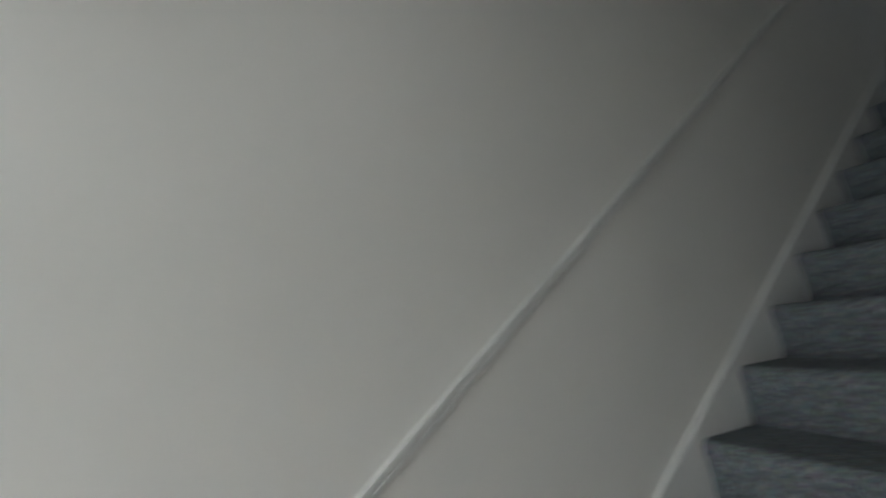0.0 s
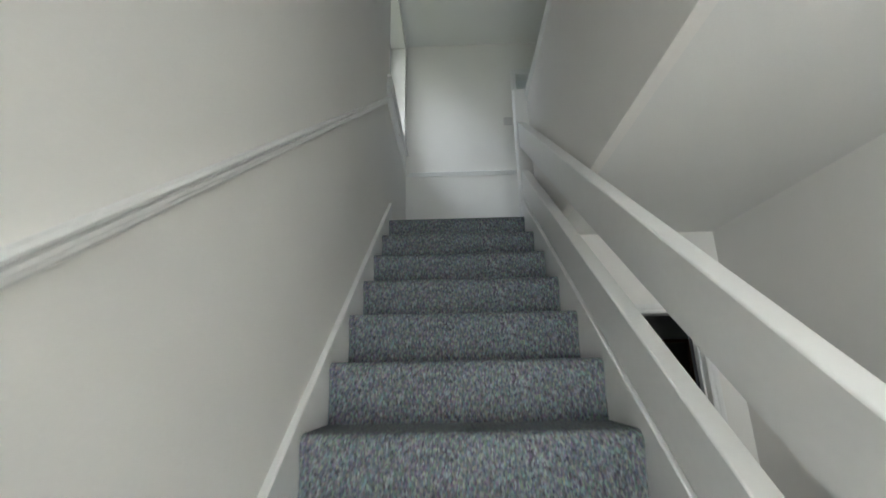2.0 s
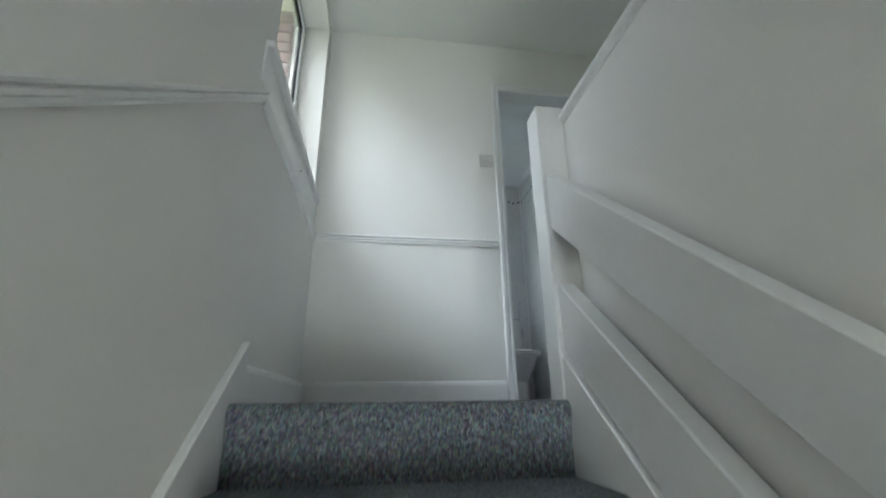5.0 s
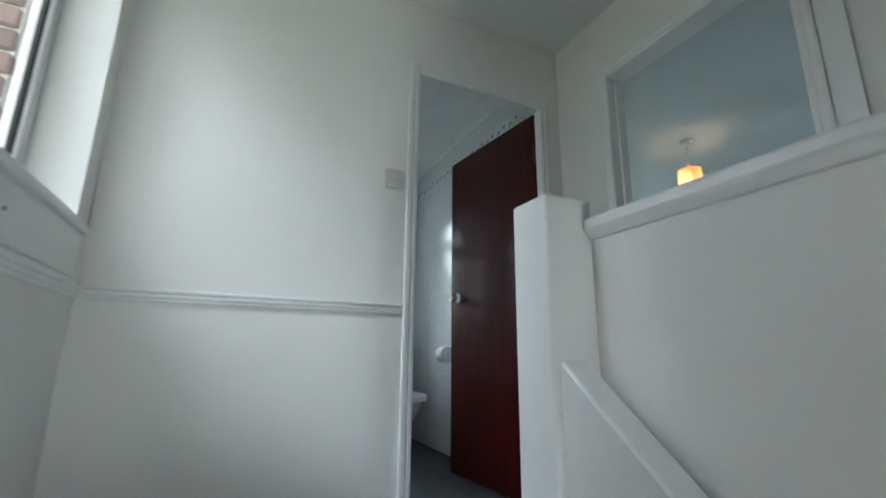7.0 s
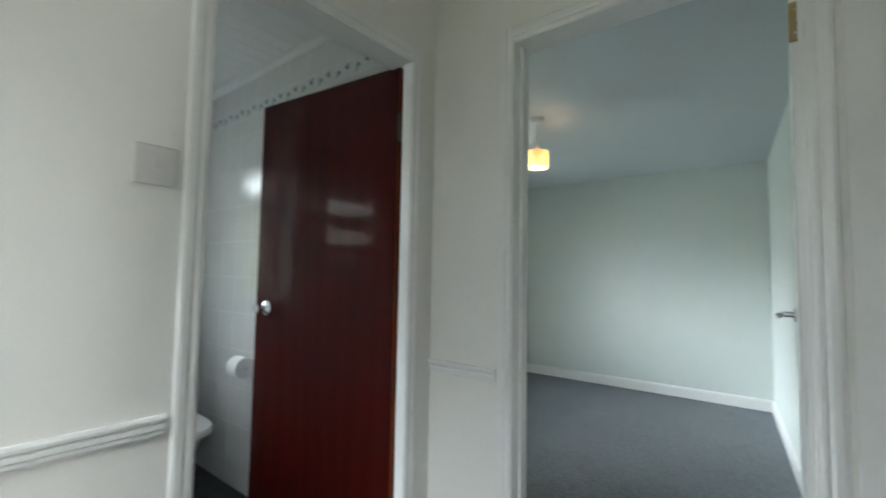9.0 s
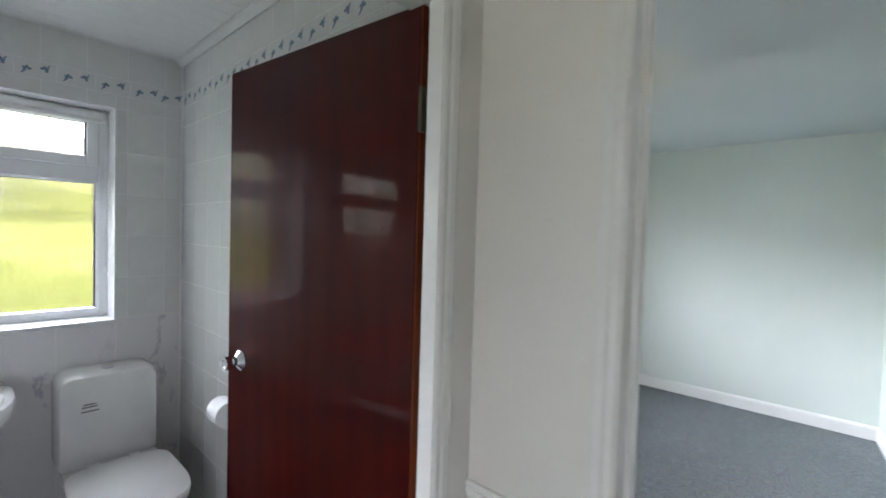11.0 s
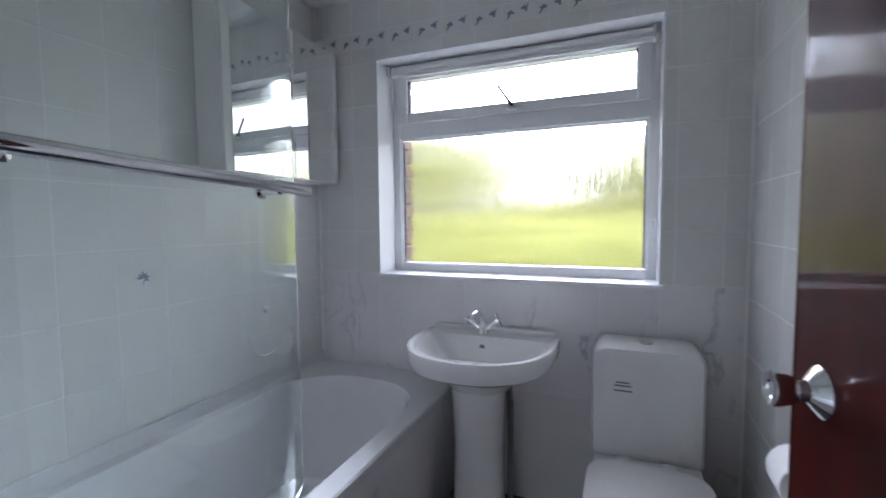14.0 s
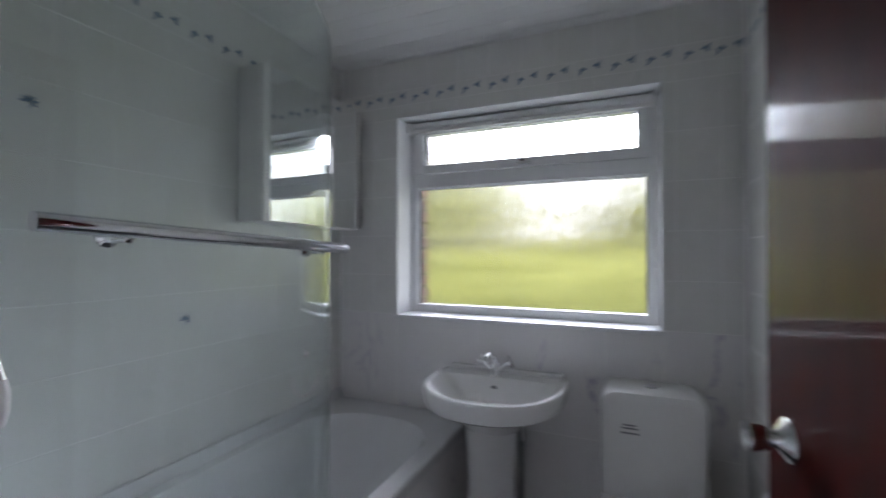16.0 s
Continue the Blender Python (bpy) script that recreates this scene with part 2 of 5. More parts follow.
TILE, MARBLE, BRICK = make_tile(), make_marble(), make_brick()
LEAF = make_leaf("yellow green leaves", (0.115, 0.14, 0.036), (0.205, 0.23, 0.066))
LEAF2 = make_leaf("mid green leaves", (0.07, 0.09, 0.024), (0.14, 0.16, 0.048))
BARK = make_wood("grey brown bark", (0.05, 0.04, 0.03), (0.12, 0.10, 0.07), 0.9)
GRASS = paint("bright lawn", (0.07, 0.092, 0.032), (0.11, 0.135, 0.05), 0.9, 0.5, 40.0)


def make_glass(name, rough, color=(0.97, 0.985, 0.98)):
    m = bpy.data.materials.new(name)
    m.use_nodes = True
    t = m.node_tree
    t.nodes.remove(t.nodes["Principled BSDF"])
    gl = t.nodes.new("ShaderNodeBsdfGlass")
    gl.inputs["Roughness"].default_value, gl.inputs["IOR"].default_value = rough, 1.47
    gl.inputs["Color"].default_value = (*color, 1)
    t.links.new(gl.outputs[0], t.nodes["Material Output"].inputs["Surface"])
    return m, gl


CLEAR, _g = make_glass("clear glass", 0.0, (0.985, 0.99, 0.99))
SCREEN, _g = make_glass("shower screen glass", 0.0, (0.95, 0.985, 0.975))
OBSCURE, _og = make_glass("rain pattern glass", 0.09)
_map = coords(OBSCURE, (130, 130, 9))
_noise = add(OBSCURE, "ShaderNodeTexNoise", Scale=1.0, Detail=2.5)
wire(OBSCURE, _map, "Vector", _noise, "Vector")
_bump = add(OBSCURE, "ShaderNodeBump", Strength=0.34, Distance=0.011)
wire(OBSCURE, _noise, "Fac", _bump, "Height")
OBSCURE.node_tree.links.new(_bump.outputs["Normal"], _og.inputs["Normal"])
HAMMER, _hg = make_glass("hammered glass", 0.3)
_map = coords(HAMMER, (45, 45, 45))
_vor = add(HAMMER, "ShaderNodeTexVoronoi", Scale=1.0)
wire(HAMMER, _map, "Vector", _vor, "Vector")
_bump = add(HAMMER, "ShaderNodeBump", Strength=1.0, Distance=0.04)
wire(HAMMER, _vor, "Distance", _bump, "Height")
HAMMER.node_tree.links.new(_bump.outputs["Normal"], _hg.inputs["Normal"])

SHADE = bpy.data.materials.new("cream lampshade fabric")
SHADE.use_nodes = True
_t = SHADE.node_tree
_t.nodes.remove(_t.nodes["Principled BSDF"])
_d, _tr, _mx = _t.nodes.new("ShaderNodeBsdfDiffuse"), _t.nodes.new("ShaderNodeBsdfTranslucent"), _t.nodes.new("ShaderNodeMixShader")
_d.inputs["Color"].default_value = _tr.inputs["Color"].default_value = (0.82, 0.64, 0.47, 1)
_mx.inputs["Fac"].default_value = 0.6
_t.links.new(_d.outputs[0], _mx.inputs[1])
_t.links.new(_tr.outputs[0], _mx.inputs[2])
_t.links.new(_mx.outputs[0], _t.nodes["Material Output"].inputs["Surface"])
BULB = material("lit bulb", 0.4, 0.0, (1, 0.9, 0.75))
bsdf(BULB).inputs["Emission Color"].default_value = (1.0, 0.70, 0.42, 1)
bsdf(BULB).inputs["Emission Strength"].default_value = 2.0

# ---- mesh helpers ----


def box(bm, a, b):
    (x0, y0, z0), (x1, y1, z1) = a, b
    v = [bm.verts.new(p) for p in ((x0, y0, z0), (x1, y0, z0), (x1, y1, z0), (x0, y1, z0), (x0, y0, z1), (x1, y0, z1), (x1, y1, z1), (x0, y1, z1))]
    for f in ((3, 2, 1, 0), (4, 5, 6, 7), (0, 1, 5, 4), (1, 2, 6, 5), (2, 3, 7, 6), (3, 0, 4, 7)):
        bm.faces.new([v[i] for i in f])
    return bm


def soft_box(a, b, r=0.004, seg=2):
    bm = box(bmesh.new(), a, b)
    bmesh.ops.bevel(bm, geom=bm.edges[:], offset=r, segments=seg, profile=0.5, affect="EDGES")
    return bm


def boxes(*pairs):
    bm = bmesh.new()
    for a, b in pairs:
        box(bm, a, b)
    return bm


def prism(profile, p0, p1, axes):
    """A straight bar: the outline in (out, up) pairs, swept from p0 to p1. axes: the two directions of the outline."""
    bm = bmesh.new()
    o, u = Vector(axes[0]), Vector(axes[1])
    a = [bm.verts.new(Vector(p0) + o * i + u * j) for i, j in profile]
    b = [bm.verts.new(Vector(p1) + o * i + u * j) for i, j in profile]
    n = len(profile)
    for i in range(n):
        bm.faces.new((a[i], a[(i + 1) % n], b[(i + 1) % n], b[i]))
    bm.faces.new(a[::-1])
    bm.faces.new(b)
    bmesh.ops.recalc_face_normals(bm, faces=bm.faces[:])
    return bm


def loft(rings, cap0=True, cap1=True, smooth=True):
    bm = bmesh.new()
    vs = [[bm.verts.new(p) for p in r] for r in rings]
    for a, b in zip(vs, vs[1:]):
        n = len(a)
        for i in range(n):
            bm.faces.new((a[i], a[(i + 1) % n], b[(i + 1) % n], b[i])).smooth = smooth
    if cap0:
        bm.faces.new(vs[0][::-1]).smooth = smooth
    if cap1:
        bm.faces.new(vs[-1]).smooth = smooth
    bmesh.ops.recalc_face_normals(bm, faces=bm.faces[:])
    return bm


def lathe(profile, center=(0, 0, 0), axis="z", n=28):
    """Turned body: the outline as (radius, height) pairs."""
    rings = []
    for r, h in profile:
        ring = []
        for i in range(n):
            a = 2 * math.pi * i / n
            c, s = r * math.cos(a), r * math.sin(a)
            p = {"z": (c, s, h), "x": (h, c, s), "y": (c, h, s)}[axis]
            ring.append(Vector(center) + Vector(p))
        rings.append(ring)
    return loft(rings)


def tube(points, r, n=10, closed_ends=True):
    pts = [Vector(p) for p in points]
    rings = []
    for i, p in enumerate(pts):
        d = (pts[min(i + 1, len(pts) - 1)] - pts[max(i - 1, 0)]).normalized()
        q = d.to_track_quat("Z", "Y").to_matrix()
        rings.append([p + q @ Vector((r * math.cos(2 * math.pi * k / n), r * math.sin(2 * math.pi * k / n), 0)) for k in range(n)])
    return loft(rings, closed_ends, closed_ends)


def finish(name, bm, mat):
    for e in bm.edges:
        if len(e.link_faces) == 2 and e.calc_face_angle(0) > 0.6:
            e.smooth = False
    me = bpy.data.meshes.new(name)
    bm.to_mesh(me)
    bm.free()
    for k in (mat if isinstance(mat, (list, tuple)) else [mat]):
        me.materials.append(k)
    return new(name, me)


def world_of(o):
    m = o.matrix_parent_inverse @ o.matrix_basis
    return world_of(o.parent) @ m if o.parent else o.matrix_basis.copy()


def part(name, bm, mat, parent, label="", at_world=True):
    """One mesh under a thing or a part; its vertices are in world places, or in the parent's own frame."""
    o = finish(name, bm, mat)
    o.parent = parent
    if at_world:
        o.matrix_parent_inverse = world_of(parent).inverted()
    if label:
        o["label"] = label
    return o


def thing(name, place, label, category, group=""):
    o = new(name)
    o.matrix_basis = place if isinstance(place, Matrix) else pose(*place)
    return tagged(o, label, category, group)


def solid(name, bm, mat, label="", category="", kind="structure"):
    return tagged(finish(name, bm, mat), label, category, "", kind)


def slab_with_holes(us, vs, holes, lo, hi, axis):
    """A wall sheet lo..hi thick on axis, spanning us x vs, with rectangular holes (u0, u1, v0, v1) through it."""
    U = sorted({*us, *(h[0] for h in holes), *(h[1] for h in holes)})
    V = sorted({*vs, *(h[2] for h in holes), *(h[3] for h in holes)})

    def full(i, j):
        if not (0 <= i < len(U) - 1 and 0 <= j < len(V) - 1):
            return False
        u, v = (U[i] + U[i + 1]) / 2, (V[j] + V[j + 1]) / 2
        return not any(h[0] < u < h[1] and h[2] < v < h[3] for h in holes)

    bm, made = bmesh.new(), {}

    def vert(i, j, k):
        if (i, j, k) not in made:
            w = hi if k else lo
            made[i, j, k] = bm.verts.new({"x": (w, U[i], V[j]), "y": (U[i], w, V[j]), "z": (U[i], V[j], w)}[axis])
        return made[i, j, k]

    for i in range(len(U) - 1):
        for j in range(len(V) - 1):
            if not full(i, j):
                continue
            for k in (0, 1):
                bm.faces.new([vert(*c, k) for c in ((i, j), (i + 1, j), (i + 1, j + 1), (i, j + 1))])
            for di, dj, c in ((-1, 0, ((i, j), (i, j + 1))), (1, 0, ((i + 1, j), (i + 1, j + 1))), (0, -1, ((i, j), (i + 1, j))), (0, 1, ((i, j + 1), (i + 1, j + 1)))):
                if not full(i + di, j + dj):
                    bm.faces.new((vert(*c[0], 0), vert(*c[1], 0), vert(*c[1], 1), vert(*c[0], 1)))
    bmesh.ops.recalc_face_normals(bm, faces=bm.faces[:])
    return bm


# ---- plan ----
RISE, GOING, STEPS = 0.1885, 0.2395, 14
GROUND = -RISE * STEPS
SOFFIT, TOP = -0.20, 2.37
XR = 1.944             # landing and hall wall
YE, YB = 1.175, 1.275  # end wall of the landing
YW = 3.235             # bathroom window wall
WIN_L = (0.05, 1.06, 1.075, 2.25)
WIN_B = (0.367, 1.646, 1.007, 2.065)
WIN_R = (3.0, 4.8, 0.95, 2.05)
DOOR_B = (1.105, 1.86, 0.0, 2.002)
DOOR_R = (0.06, 0.842, 0.0, 2.02)
DOOR_G = (1.0, 1.785, GROUND, -0.66)
XC = 5.85
WIN_G = (3.56, 3.92, -1.75, -0.60)

solid("wall_west", slab_with_holes((-5.0, YW), (GROUND, 2.6), [WIN_L], -0.205, 0.0, "x"), WALL, "warm white painted plaster wall beside the stairs", "wall")
solid("wall_north", slab_with_holes((-0.33, XC), (GROUND, 2.6), [WIN_B, WIN_R, WIN_G], YW, YW + 0.28, "y"), CEIL, "outer wall with the bathroom and bedroom windows", "wall")
solid("wall_landing_end", slab_with_holes((0.0, XR), (0.0, TOP), [DOOR_B], YE, YB, "y"), WALL, "white plaster wall at the end of the landing", "wall")
solid("wall_bedroom", slab_with_holes((-3.8, YW), (0.0, TOP), [DOOR_R], XR, XR + 0.10, "x"), WALL, "white plaster wall with the bedroom doorway", "wall")
solid("wall_bedroom_south", prism([(XR + 0.10, -0.30), (XC, -0.30), (XC, 0.275), (XR + 0.10, -0.12)], (0, 0, 0), (0, 0, TOP), ((1, 0, 0), (0, 1, 0))), MINT, "pale green painted bedroom wall", "wall")
solid("wall_bedroom_east", boxes(((XC, -0.30, 0.0), (XC + 0.2, YW + 0.28, TOP))), MINT, "pale green painted bedroom wall", "wall")
solid("wall_bedroom_lining", boxes(((XR + 0.10, 0.845, 0.0), (XR + 0.103, YW, TOP)), ((XR + 0.103, YW - 0.003, 0.0), (3.0, YW, TOP)), ((4.8, YW - 0.003, 0.0), (XC, YW, TOP)), ((3.0, YW - 0.003, 0.0), (4.8, YW, 0.95)), ((3.0, YW - 0.003, 2.05), (4.8, YW, TOP))), MINT, "pale green painted bedroom wall", "wall")
solid("wall_stairwell_south", boxes(((0.0, -3.8, SOFFIT), (XR, -3.7, TOP))), WALL, "white plaster wall closing the stairwell", "wall")
solid("wall_hall_east", slab_with_holes((-5.0, -0.2), (GROUND, SOFFIT), [(-4.70, -3.60, -2.0, -0.75)], XR, XR + 0.10, "x"), WALL, "warm white plaster wall of the downstairs hall", "wall")
solid("wall_hall_north", slab_with_holes((0.985, XR + 0.10), (GROUND, SOFFIT), [DOOR_G], -0.20, -0.10, "y"), WALL, "warm white plaster wall with a doorway downstairs", "wall")
solid("wall_hall_south", slab_with_holes((0.0, XR + 0.10), (GROUND, SOFFIT), [(0.12, 1.05, GROUND, -0.62)], -5.1, -5.0, "y"), WALL, "unseen warm white plaster wall around the added front door", "wall")
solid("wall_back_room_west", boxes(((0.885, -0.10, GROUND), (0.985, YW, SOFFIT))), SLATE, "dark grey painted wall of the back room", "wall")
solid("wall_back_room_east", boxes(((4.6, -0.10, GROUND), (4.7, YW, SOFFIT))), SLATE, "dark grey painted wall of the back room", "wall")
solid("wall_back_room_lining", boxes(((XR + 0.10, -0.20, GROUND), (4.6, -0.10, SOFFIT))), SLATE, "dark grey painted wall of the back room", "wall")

solid("floor_landing", boxes(((0.0, 0.05, SOFFIT), (1.03, YE, -0.004)), ((1.03, -3.7, SOFFIT), (XR, YE, -0.004)), ((DOOR_B[0], YE, SOFFIT), (DOOR_B[1], YE + 0.05, -0.004))), CARPET, "grey speckled loop carpet on the landing", "floor")
solid("floor_bedroom", boxes(((XR, -0.12, -0.2), (XC, YW, 0.0))), CARPET, "grey loop carpet of the bedroom", "floor")
solid("floor_bathroom", boxes(((0.0, YE + 0.05, SOFFIT), (XR, YW, -0.006))), GROUT, "underlay of the bathroom floor", "floor")
solid("floor_hall", boxes(((0.0, -5.0, GROUND - 0.15), (XR, -0.20, GROUND)), ((0.985, -0.20, GROUND - 0.15), (4.6, YW, GROUND))), LAMINATE, "warm brown wood floor downstairs", "floor")
solid("ceiling_landing", boxes(((-0.1, -3.8, TOP), (XR + 0.05, YE + 0.05, TOP + 0.1))), CEIL, "white painted ceiling over the landing", "ceiling")
solid("ceiling_bedroom", boxes(((XR + 0.05, -0.30, TOP), (XC + 0.1, YW + 0.1, TOP + 0.1))), BLUECEIL, "pale blue grey bedroom ceiling", "ceiling")
solid("ceiling_hall", boxes(((1.03, -3.7, SOFFIT - 0.006), (XR, -0.2, SOFFIT - 0.002)), ((0.0, -5.0, SOFFIT - 0.006), (XR, -3.7, SOFFIT - 0.002))), CEIL, "white painted ceiling of the downstairs hall", "ceiling")
solid("ceiling_back_room", boxes(((0.985, -0.1, SOFFIT - 0.02), (4.6, YW, SOFFIT - 0.002))), CEIL, "ceiling of the back room", "ceiling")
solid("roof", boxes(((-0.4, -5.3, 2.62), (XC + 0.4, YW + 0.35, 2.75))), SLATE, "flat roof over the house", "roof")
# ---- stairs ----


def at_base(x, y, z, label, category, name, group=""):
    return thing(name, (x, y, z), label, category, group)


def step_mesh():
    """Carpet over one riser and its tread, nosing at y = 0, top at z = 0."""
    out, r = [], 0.030
    for i in range(9):
        a = math.pi / 2 + (math.pi * 0.62) * i / 8
        out.append((r + r * math.cos(a), -r + r * math.sin(a)))
    out += [(0.008, -0.075), (0.014, -0.10), (0.016, -RISE - 0.004), (0.05, -RISE - 0.004), (GOING + 0.03, -0.05), (GOING + 0.03, 0.0)]
    bm = prism(out, (0.012, 0, 0), (0.905, 0, 0), ((0, 1, 0), (0, 0, 1)))
    for f in bm.faces:
        f.smooth = len(f.verts) == 4
    for e in bm.edges:
        e.smooth = e.calc_face_angle(0) < 0.6
    me = bpy.data.meshes.new("carpet_step")
    bm.to_mesh(me)
    bm.free()
    me.materials.append(CARPET)
    return me


stairs = at_base(0.45, -3.1, GROUND, "straight staircase with grey speckled carpet and white strings", "staircase", "staircase")
STEP = step_mesh()
for k in range(STEPS):
    o = new("carpet_step", STEP)
    o.parent = stairs
    o.matrix_parent_inverse = stairs.matrix_basis.inverted()
    o.matrix_basis = pose(0, 0.0 if k == 0 else -0.02 - GOING * k, -RISE * k)
SLOPE = RISE / GOING


def sloped_board(x0, x1, y0, y1, top, drop, edge=0.008, slope=SLOPE):
    """A board that follows the stairs between y0 and y1; top: its height at y = 0; drop: its depth, upright."""
    o = [(0, -drop + edge), (edge, -drop), (x1 - x0 - edge, -drop), (x1 - x0, -drop + edge), (x1 - x0, -edge), (x1 - x0 - edge * 0.4, -edge * 0.35), (x1 - x0 - edge, 0), (edge, 0), (edge * 0.4, -edge * 0.35), (0, -edge)]
    return prism(o, (x0, y0, top + slope * y0), (x0, y1, top + slope * y1), ((1, 0, 0), (0, 0, 1)))


part("string", sloped_board(0.0, 0.022, -3.16, 0.13, 0.062, 0.40, 0.004), GLOSS, stairs, "white painted wall string")
part("string", sloped_board(0.896, 0.945, -3.16, 0.03, 0.098, 0.42, 0.004, 0.808), GLOSS, stairs, "white painted outer string")
part("spandrel", prism([(0, 0), (3.10, 0), (3.10, -SLOPE * -3.10)], (0.915, -3.12, GROUND), (0.94, -3.12, GROUND), ((0, 1, 0), (0, 0, 1))), WALL, stairs, "white boarding under the stairs")

balustrade = at_base(0.94, -3.0, GROUND, "white painted stair balustrade with two broad sloping boards", "balustrade", "stair_balustrade")
part("top_board", sloped_board(0.905, 0.960, -2.92, 0.035, 0.678, 0.195, 0.005, 0.813), GLOSS, balustrade)
part("middle_board", sloped_board(0.905, 0.960, -2.92, 0.035, 0.308, 0.196, 0.005, 0.813), GLOSS, balustrade)


def newel(z0, z1, y0):
    bm = box(bmesh.new(), (0.890, y0, z0), (0.990, y0 + 0.095, z1))
    top = [e for e in bm.edges if all(v.co.z > z1 - 0.001 for v in e.verts)]
    side = [e for e in bm.edges if abs(e.verts[0].co.z - e.verts[1].co.z) > 0.01]
    bmesh.ops.bevel(bm, geom=top + side, offset=0.006, segments=3, profile=0.5, affect="EDGES")
    return bm


part("newel_post", newel(-0.35, 0.972, 0.028), GLOSS, balustrade, "square white top newel post with eased edges")
part("newel_post", newel(GROUND, -1.56, -2.99), GLOSS, balustrade, "square white bottom newel post")

panel = at_base(1.01, -1.4, 0.0, "solid white boarded balustrade along the landing edge", "balustrade", "landing_balustrade")
part("panel", boxes(((0.985, -3.698, SOFFIT - 0.007), (1.03, 0.04, 0.90))), WALL, panel, "white painted plaster panel")
part("top_rail", prism([(-0.003, 0.008), (-0.006, 0.013), (-0.014, 0.019), (-0.018, 0.024), (-0.018, 0.037), (-0.012, 0.043), (0.055, 0.043), (0.061, 0.036), (0.061, 0.020), (0.048, 0.008)], (0.985, -3.698, 0.893), (0.985, 0.0245, 0.893), ((1, 0, 0), (0, 0, 1))), GLOSS, panel, "white painted capping rail")

DADO = [(0, -0.022), (0.010, -0.022), (0.014, -0.016), (0.012, -0.010), (0.019, -0.006), (0.019, 0.002), (0.013, 0.005), (0.022, 0.010), (0.024, 0.016), (0.019, 0.022), (0, 0.022)]

DADO = [(d * 0.6, h) for d, h in DADO]


def dado(p0, p1, out, deep=1.0):
    o = finish("dado_rail", prism([(d * deep, h) for d, h in DADO], p0, p1, (out, (0, 0, 1))), GLOSS)
    return tagged(o, "white painted moulded dado rail on the wall", "dado rail", "dado rails", "structure")


ZD = 0.882
dado((0, -3.6, ZD + 0.018 + SLOPE * -3.6), (0, 0.0, ZD + 0.018), (1, 0, 0), 1.5)
dado((0, 0.0, ZD), (0, YE, ZD), (1, 0, 0))
dado((0.024, YE, ZD), (DOOR_B[0] - 0.05, YE, ZD), (0, -1, 0))
dado((XR, DOOR_R[1] + 0.045, ZD), (XR, YE - 0.001, ZD), (-1, 0, 0))
dado((XR, -3.7, ZD), (XR, DOOR_R[0] - 0.115, ZD), (-1, 0, 0))

SKIRT = [(0, 0), (0.016, 0), (0.016, 0.085), (0.012, 0.098), (0.006, 0.105), (0, 0.108)]


def skirting(p0, p1, out):
    o = finish("skirting", prism(SKIRT, p0, p1, (out, (0, 0, 1))), GLOSS)
    return tagged(o, "white painted skirting board along the floor", "skirting", "skirtings", "structure")


skirting((0, 0.13, 0), (0, YE, 0), (1, 0, 0))
skirting((0.017, YE, 0), (DOOR_B[0] - 0.05, YE, 0), (0, -1, 0))
skirting((XR, DOOR_R[1] + 0.045, 0), (XR, YE - 0.001, 0), (-1, 0, 0))
skirting((XR, -3.7, 0), (XR, DOOR_R[0] - 0.115, 0), (-1, 0, 0))
skirting((XC, 0.276, 0), (XC, YW, 0), (-1, 0, 0))
skirting((2.2, -0.103, 0), (XC - 0.017, 0.273, 0), (-0.1032, 0.9947, 0))
skirting((XR, -5.0, GROUND), (XR, -0.2, GROUND), (-1, 0, 0))

# ---- door frames and doors ----
ARCH = [(0, 0), (0.006, 0), (0.012, 0.006), (0.012, 0.014), (0.009, 0.018), (0.017, 0.026), (0.019, 0.040), (0.015, 0.048), (0, 0.050)]

ARCH = [(d * 0.5, w) for d, w in ARCH]


def door_frame(name, hole, wall, axis, thick, faces, label, jamb=0.014, hinge_jamb=None, hinge_depth=None):
    """Jamb lining and moulded architraves round a hole (u0, u1, z0, z1) in the wall at wall..wall + thick."""
    u0, u1, z0, z1 = hole
    P = (lambda u, w, z: (u, w, z)) if axis == "y" else (lambda u, w, z: (w, u, z))
    ax = (lambda u, w: (u, w, 0)) if axis == "y" else (lambda u, w: (w, u, 0))
    m = P((u0 + u1) / 2, wall, z0)
    f = thing(name, m, label, "door frame")
    w0, w1 = wall - 0.002, wall + thick + 0.002
    far = hinge_jamb or jamb
    part("jamb", boxes((P(u0, w0, z0), P(u0 + jamb, w1, z1))), GLOSS, f)
    part("jamb", boxes((P(u1 - far, w0, z0), P(u1, wall + hinge_depth if hinge_depth else w1, z1))), GLOSS, f)
    part("head", boxes((P(u0 + jamb, w0, z1 - jamb), P(u1 - far, w1, z1))), GLOSS, f)
    a0, a1, top = u0 + jamb - 0.003, u1 - far + 0.003, z1 - jamb + 0.003
    for s in faces:
        w = wall - 0.002 if s < 0 else wall + thick + 0.002
        out = ax(0, s)
        part("architrave", prism(ARCH, P(a0, w, z0), P(a0, w, top + 0.05), (out, ax(-1, 0))), GLOSS, f)
        part("architrave", prism(ARCH, P(a1, w, z0), P(a1, w, top + 0.05), (out, ax(1, 0))), GLOSS, f)
        part("architrave", prism(ARCH, P(a0, w, top), P(a1, w, top), (out, (0, 0, 1))), GLOSS, f)
    mid = wall + thick * 0.45
    if not hinge_depth:
        for a, b in ((u0 + jamb, u0 + jamb + 0.010), (u1 - jamb - 0.010, u1 - jamb)):
            part("door_stop", boxes((P(a, mid, z0), P(b, mid + 0.03, z1 - jamb))), GLOSS, f)
    f["kind"] = "structure"
    return f


